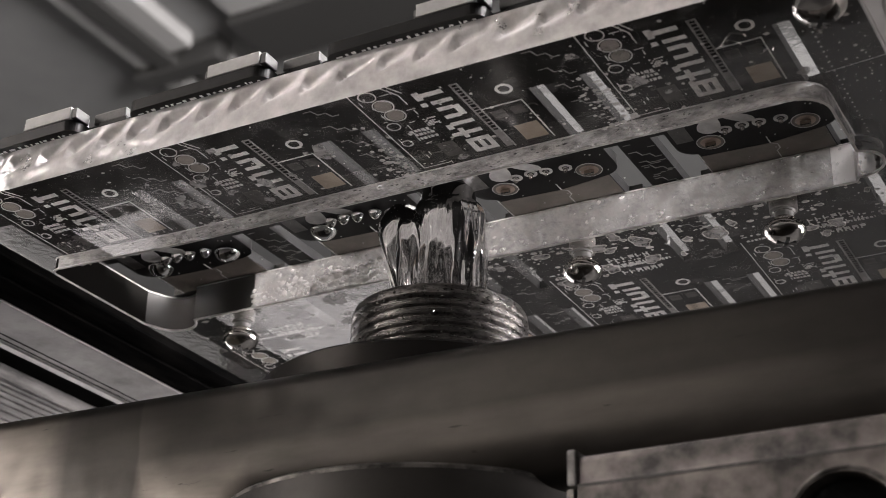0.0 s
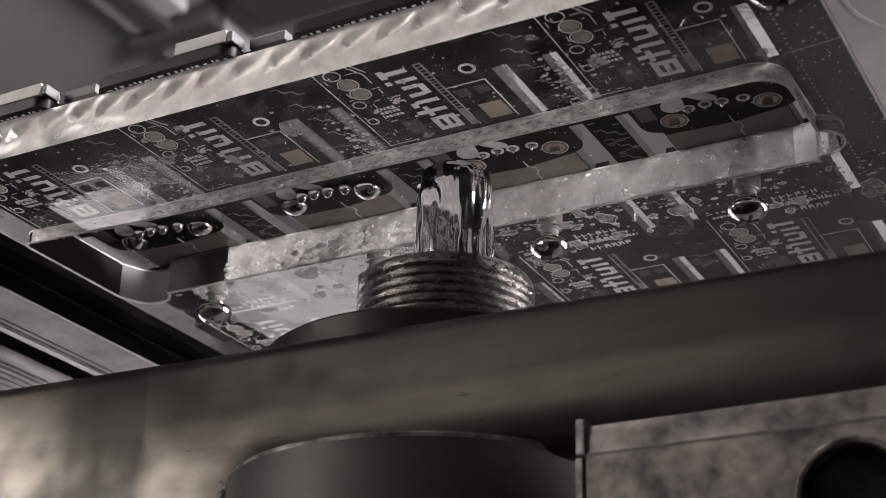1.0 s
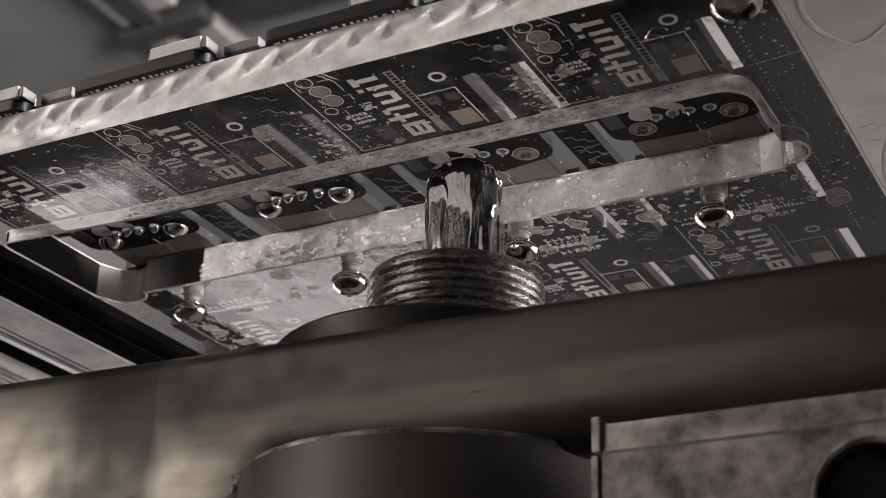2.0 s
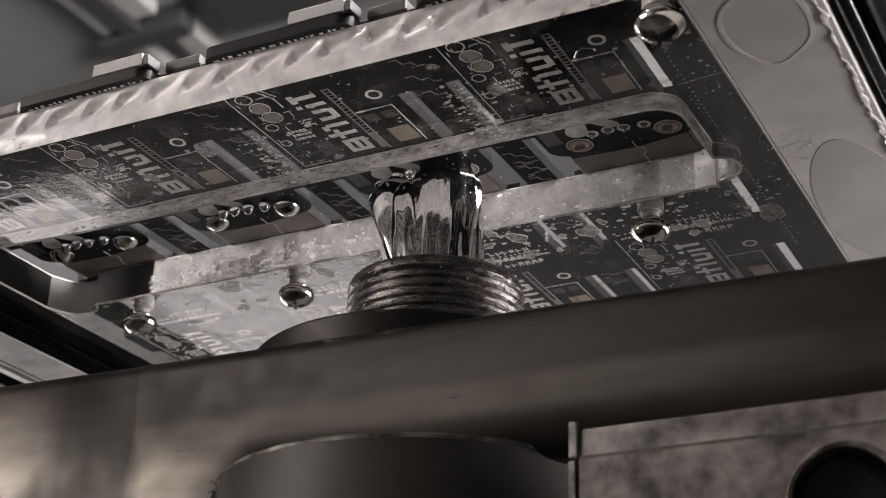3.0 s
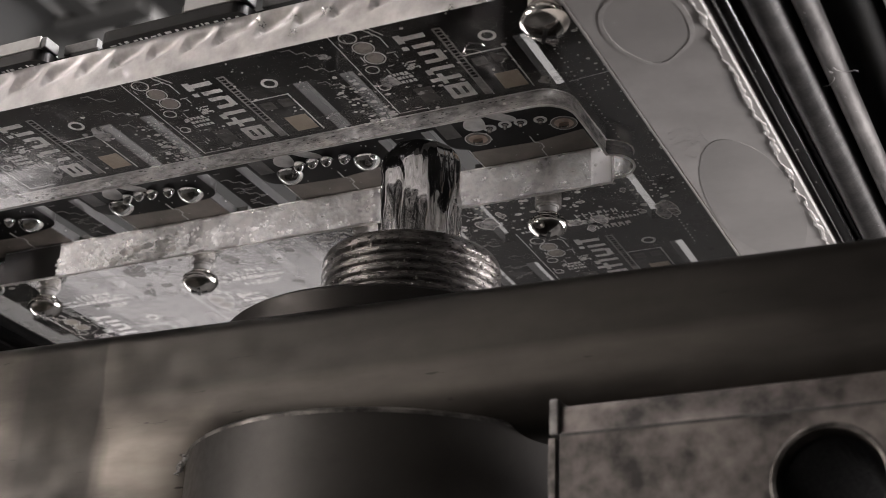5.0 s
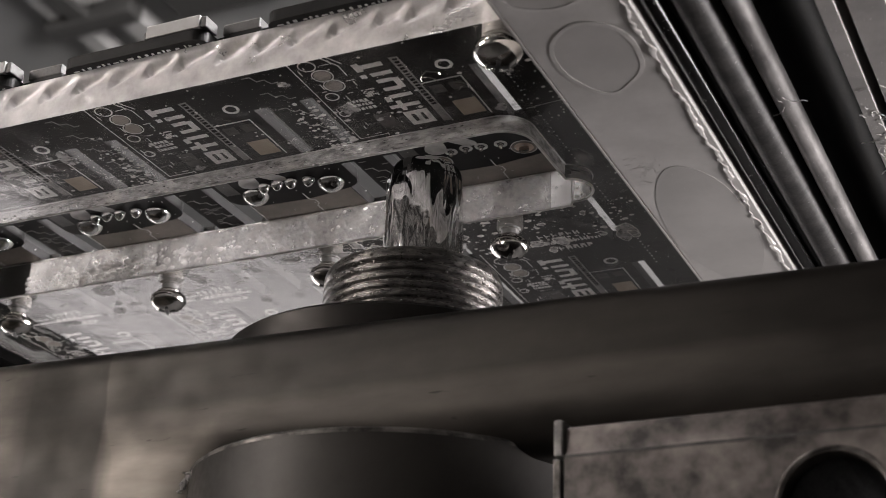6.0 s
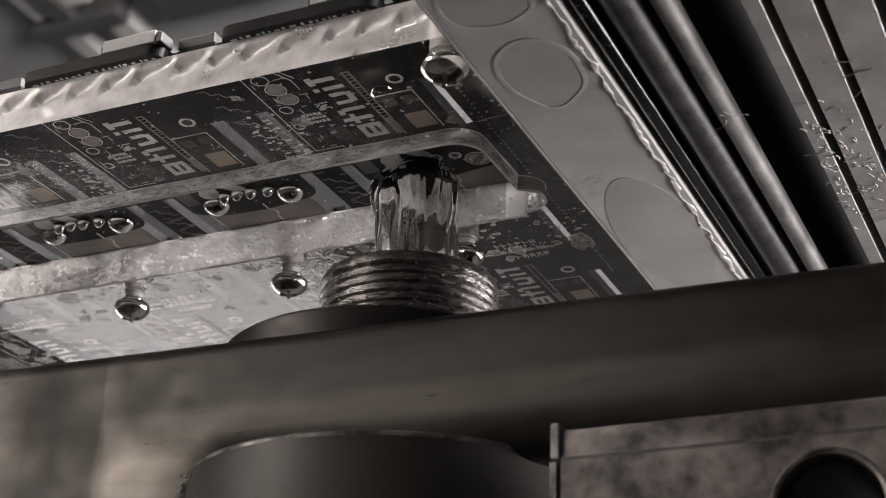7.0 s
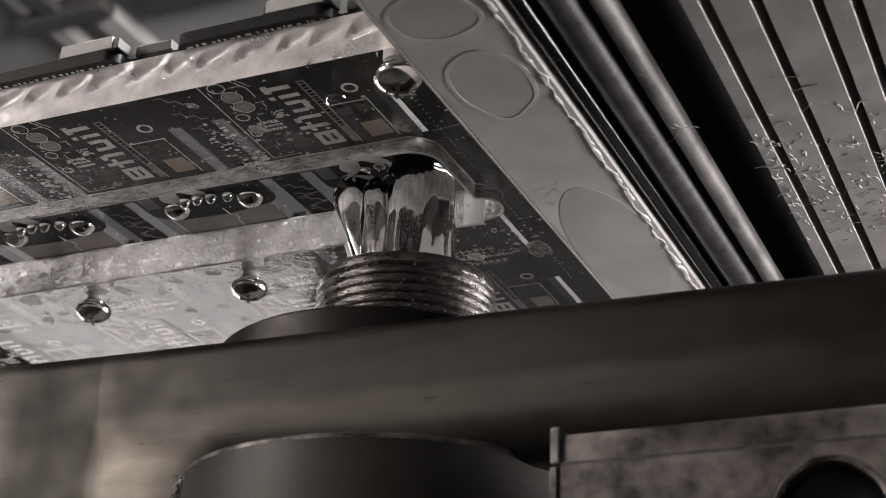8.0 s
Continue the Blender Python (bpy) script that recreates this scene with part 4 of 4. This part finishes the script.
part("flange", lathe_bm([(23.5, 270), (23.5, 276.5), (22.9, 277.0), (10, 277.1)], 72, -58.0, 22.5), cover_paint, pot, "", True)
part("drum", lathe_bm([(26.3, -80), (26.3, 255.0), (25.9, 255.5), (20, 255.5)], 96, -51.2, 12.0), steel_dark, pot, "round dark steel drum", True)


part("rim", lathe_bm([(25.6, 255.45), (26.35, 254.9), (26.38, 255.3), (26.0, 255.62)], 96, -51.2, 12.0, False), worn_rim, pot, "thin worn rim of the drum", True)


bm = bmesh.new()
rnd = random.Random(19)
for k in range(26):
    u = rnd.random()
    bmesh.ops.create_icosphere(bm, subdivisions=2, radius=rnd.uniform(0.10, 0.34), matrix=Matrix.Translation((-72.6 + 2.4 * u + rnd.uniform(-0.3, 0.3), -5.0 - 1.2 * u + rnd.uniform(-0.2, 0.2), 253.2 + 2.0 * u + rnd.uniform(-0.9, 0.3))) @ Matrix.Diagonal((1.3, 0.6, rnd.uniform(0.5, 1.6), 1)))
part("solder_drip", bm, worn_dim_alu, pot, "rough lump of old solder at the rim", True)


def nozzle_bm():
    prof = [(12.2, 262.0), (12.2, 271.6)]
    z = 271.6
    z += 0.35
    for k in range(10):
        prof += [(12.25, z), (12.34, z + 0.45), (11.95, z + 0.72), (11.9, z + 0.98), (12.2, z + 1.22)]
        z += 1.3
    prof += [(12.35, z + 0.15), (12.2, 286.1), (11.9, 286.6), (11.0, 286.9), (7.4, 287.0), (6.6, 286.7), (6.2, 283.0)]
    bm = lathe_bm(prof, 160, NX, NY)
    for v in bm.verts:                          # eroded, solder-wetted crests
        d = Vector((v.co.x - NX, v.co.y - NY, 0))
        if d.length > 10.5:
            a = math.atan2(d.y, d.x)
            v.co += d.normalized() * (0.05 * noise.noise((a * 9.0, v.co.z * 0.9, 2.0)) + 0.07 * noise.noise((a * 26.0, v.co.z * 2.0, 5.0)))
    return bm


part("nozzle", nozzle_bm(), nozzle_iron, pot, "iron nozzle collar with coarse thread, wetted with solder", True)
rnd = random.Random(5)
bm = bmesh.new()
for _ in range(420):
    a = rnd.uniform(math.pi * 0.95, math.pi * 2.05)
    z = rnd.uniform(271.8, 286.0)
    r = 0.06 + 0.34 * rnd.random() ** 3
    bmesh.ops.create_icosphere(bm, subdivisions=1, radius=r, matrix=Matrix.Translation((NX + 12.15 * math.cos(a), NY + 12.15 * math.sin(a), z)) @ Matrix.Diagonal((1, 1, rnd.uniform(0.4, 0.8), 1)))
part("solder_specks", bm, chrome, pot, "bright solder specks on the thread", True)

# bracket with a round hole
def bracket_bm():
    """Front plate with a hole, in the xz plane."""
    bm = bmesh.new()
    outer = [(-18.7, 120), (75, 120), (75, 249.3), (-18.7, 249.3)]
    cx, cz, r = 8.4, 242.0, 5.2
    inner = [(cx + r * math.cos(2 * math.pi * k / 40), cz + r * math.sin(2 * math.pi * k / 40)) for k in range(40)]
    L = {}
    for y in (-15.0, -12.5):
        es = []
        for nm, lp in (("o", outer), ("i", inner)):
            vs = [bm.verts.new((x, y, z)) for x, z in lp]
            es += [bm.edges.new((vs[k], vs[(k + 1) % len(vs)])) for k in range(len(vs))]
            L[nm, y] = vs
        bmesh.ops.triangle_fill(bm, use_beauty=True, edges=es)
    for nm in "oi":
        a, b = L[nm, -15.0], L[nm, -12.5]
        for k in range(len(a)):
            bm.faces.new((a[k], a[(k + 1) % len(a)], b[(k + 1) % len(a)], b[k]))
    return bm


brk = part("bracket", bracket_bm(), bracket_steel, pot, "stained steel bracket with a round hole")
bm = bmesh.new()
sect = [(-15.0, 249.2), (-14.7, 249.6), (-14.6, 251.6), (-14.2, 252.4), (-13.2, 252.8), (-6.0, 253.0), (-6.0, 251.0), (-12.2, 249.2)]
a = [bm.verts.new((-18.7, y, z)) for y, z in sect]
b = [bm.verts.new((75, y, z)) for y, z in sect]
bm.faces.new(a)
bm.faces.new(list(reversed(b)))
for k in range(len(sect)):
    j = (k + 1) % len(sect)
    bm.faces.new((a[j], a[k], b[k], b[j]))
part("lip", bm, bracket_steel, brk, "", True)
part("edge_strip", box_bm(-19.8, -18.8, -15.2, -10.5, 249.2, 253.1, 0.2), worn_dim_alu, brk, "bright worn edge")
part("edge_strip", box_bm(-20.0, -19.2, -14.8, -9.0, 120, 249.0, 0.1), worn_rim, brk)
part("tube", lathe_bm([(5.2, 0), (5.2, 40), (4.9, 40), (4.9, 0)], 40, 0, 0, False), rubber, brk)
t = brk.children[-1]
t.matrix_local = pose(8.4 * MM, -12.6 * MM, 0.242, -90, 0, 0)
ring = part("hole_rim", lathe_bm([(5.2, 0), (5.55, -0.12), (5.75, 0.0), (5.5, 0.1)], 48, 0, 0, False), worn_rim, brk, "worn bright rim of the hole", True)
ring.matrix_local = pose(8.4 * MM, -15.0 * MM, 0.242, -90, 0, 0)
part("groove", box_bm(-18.6, 74.9, -15.06, -14.9, 249.0, 249.3), lip_steel, brk, "dark joint under the lip")

# ---- molten solder ----
wave = thing("solder_stream", "bright molten solder standing as a column on the nozzle", "solder", at=(NX, NY, 0))


def stream_bm(r0, z0, z1, seed, n=64, m=26, ridge=0.10, flare=0.0):
    """A column with upright folds that wander with height."""
    rnd = random.Random(seed)
    ph = [rnd.uniform(0, 6.28) for _ in range(9)]
    bm = bmesh.new()
    rows = []
    for j in range(m + 1):
        v = j / m
        z = z0 + (z1 - z0) * v
        env = 1.03 - 0.10 * v if v < 0.8 else 0.95 - 0.55 * ((v - 0.8) / 0.2) ** 2.2
        env += 0.10 * (1 - v) ** 8
        env *= 1 - flare + flare * 1.5 * min(v / 0.75, 1.0)
        row = []
        for k in range(n):
            a = 2 * math.pi * k / n
            w = sum(math.sin((q + 2) * a + ph[q] + 1.3 * math.sin(2.4 * v + ph[q])) / (q + 1.6) for q in range(7))
            r = r0 * env * (1 + ridge * 0.32 * w) + 0.10 * math.sin(9 * v + 5 * a + ph[7])
            row.append(bm.verts.new((r * math.cos(a), r * math.sin(a), z)))
        rows.append(row)
    for a, b in zip(rows, rows[1:]):
        for k in range(n):
            bm.faces.new((a[k], a[(k + 1) % n], b[(k + 1) % n], b[k]))
    bm.faces.new(list(reversed(rows[0])))
    bm.faces.new(rows[-1])
    return bm


def column_bm():
    """The standing column: straight sides with wandering upright ridges, a tight shoulder, a flat crown."""
    rnd = random.Random(2)
    ph = [rnd.uniform(0, 6.28) for _ in range(12)]
    prof = [(6.3, 284.6), (6.1, 285.6), (5.7, 286.8)] + [(5.5 - 0.012 * k, 287.4 + 0.6 * k) for k in range(24)]
    prof += [(5.2 - 2.6 * (1 - math.cos(radians(a))), 301.3 + 3.2 * math.sin(radians(a))) for a in range(10, 91, 10)] + [(1.0, 304.7)]
    n = 120
    bm = bmesh.new()
    rows = []
    for r, z in prof:
        v = (z - 285) / 18.0
        row = []
        for k in range(n):
            a = 2 * math.pi * k / n
            w = sum(math.sin((q + 3) * a + ph[q] + 0.9 * math.sin(3.1 * v + ph[q + 5])) / (q + 2.2) for q in range(6))
            f = noise.noise((a * 3.4 + 0.5 * math.sin(5 * v), v * 0.9, 3.0)) * 0.40 + noise.noise((a * 8.0, v * 3.0, 8.0)) * 0.12 + noise.noise((a * 7.0, v * 16.0, 12.0)) * 0.05
            rr = r * (1 + 0.028 * w) + f
            row.append(bm.verts.new((rr * math.cos(a), rr * math.sin(a), z)))
        rows.append(row)
    for a, b in zip(rows, rows[1:]):
        for k in range(n):
            bm.faces.new((a[k], a[(k + 1) % n], b[(k + 1) % n], b[k]))
    bm.faces.new(list(reversed(rows[0])))
    bm.faces.new(rows[-1])
    return bm


column = part("column", column_bm(), solder, wave, "", True)
column.location.x = 1.05 * MM
crown = part("crown", lathe_bm([(4.9, 300.5), (4.8, 302.0), (4.45, 303.4), (4.05, 304.8), (3.8, 305.95)], 40), solder, wave, "neck of solder clinging to the board", True)
lobe = part("lobe", stream_bm(3.0, 285.2, 304.6, 9, 40, 22, 0.2, 0.55), solder, wave, "swelling fold of solder drawn to a joint", True)
fold = part("fold", stream_bm(2.0, 285.2, 301.5, 14, 32, 18, 0.25, 0.3), solder, wave, "", True)
bm = bmesh.new()
rnd = random.Random(8)
for k in range(16):
    a = math.pi * (1.05 + 0.9 * k / 15)
    bmesh.ops.create_uvsphere(bm, u_segments=14, v_segments=8, radius=rnd.uniform(0.35, 0.85), matrix=Matrix.Translation((6.2 * math.cos(a), 6.2 * math.sin(a), 286.6 + rnd.uniform(0, 0.5))))
part("beads", bm, solder, wave, "beads of solder at the foot of the column", True)


# ---- solder joints ----
def joint(x, y, r, tall, name="solder_joint"):
    prof = [(r, 0.0), (r * 0.96, -0.18 * tall), (r * 0.80, -0.5 * tall), (r * 0.55, -0.8 * tall), (r * 0.25, -0.97 * tall), (0.02, -tall)]
    ob = solid(name, lathe_bm(list(reversed(prof)), 28), solder, "bright domed solder joint on the board's underside", "solder joint", "solder joints", smooth=True, at=(x, y, PCB0 - 0.05))
    ob.rotation_euler = (radians(random.uniform(-6, 6)), radians(random.uniform(-6, 6)), 0)
    return ob


fresh = []
for i in range(4):
    dx = -PITCH * i
    for n, (x, y, r, tall) in enumerate([(*TABS[0], 2.1, 1.5), *[(px, py, 0.95, 1.15) for px, py in PINS], (*TABS[1], 2.1, 1.5)]):
        if i >= 2:
            joint(x + dx, y, r, tall)
        elif i == 1 or n < 2:
            fresh.append(joint(x + dx, y, r, tall))


# ---- what moves ----
def motions():
    walk(pot, [(t, pose(SPEED * t * MM, 0, 0)) for t in (0.0, 4.0, 8.0)])
    walk(wave, [(t, pose((NX + SPEED * t) * MM, NY * MM, 0)) for t in (0.0, 4.0, 8.0)])
    # the side folds swell out and sink back as the stream passes the joints
    swell = ((0.0, 1.0), (0.5, 0.5), (1.0, 0.0), (1.5, 0.0), (2.3, 0.6), (3.0, 1.1), (3.5, 0.8), (4.0, 0.65), (4.5, 0.7), (5.2, 0.2), (6.0, 0.0), (6.5, 0.0), (7.0, 0.6), (7.5, 1.05), (8.0, 1.2))
    foot = Matrix.Translation((0, 0, 0.2855))
    walk(lobe, [(t, pose((0.9 - 2.2 * k - 2.0 * k * k) * MM, -1.4 * MM, 0) @ foot @ pose(0, 0, 0, 0, -4.5 * k - 4.0 * k * k, 0) @ foot.inverted()) for t, k in swell])
    walk(fold, [(t, pose((-1.4 * k - 0.9 * k * k - 0.2) * MM, (-3.9 - 0.3 * k) * MM, 0)) for t, k in swell])
    walk(crown, [(t, pose(1.0 * MM, 0, (min(k, 0.8) - 0.8) * 7.0 * MM)) for t, k in swell])
    for ob in fresh:
        home = ob.matrix_basis.copy()
        x = home.translation.x / MM
        t = (x - NX) / SPEED
        if t <= 0.05 or t >= 7.95:
            walk(ob, [(0.0, home), (8.0, home)])
            continue
        start = home.copy()
        start.translation = Vector((NX * MM, NY * MM, 0.2985))
        there = home.copy()
        there.translation.z = 0.2985
        there.translation.y = NY * MM
        walk(ob, [(0.0, start), (max(t - 0.15, 0.02), Matrix.Translation((-SPEED * 0.15 * MM, 0, 0)) @ there), (t + 0.1, home), (8.0, home)])


motions()
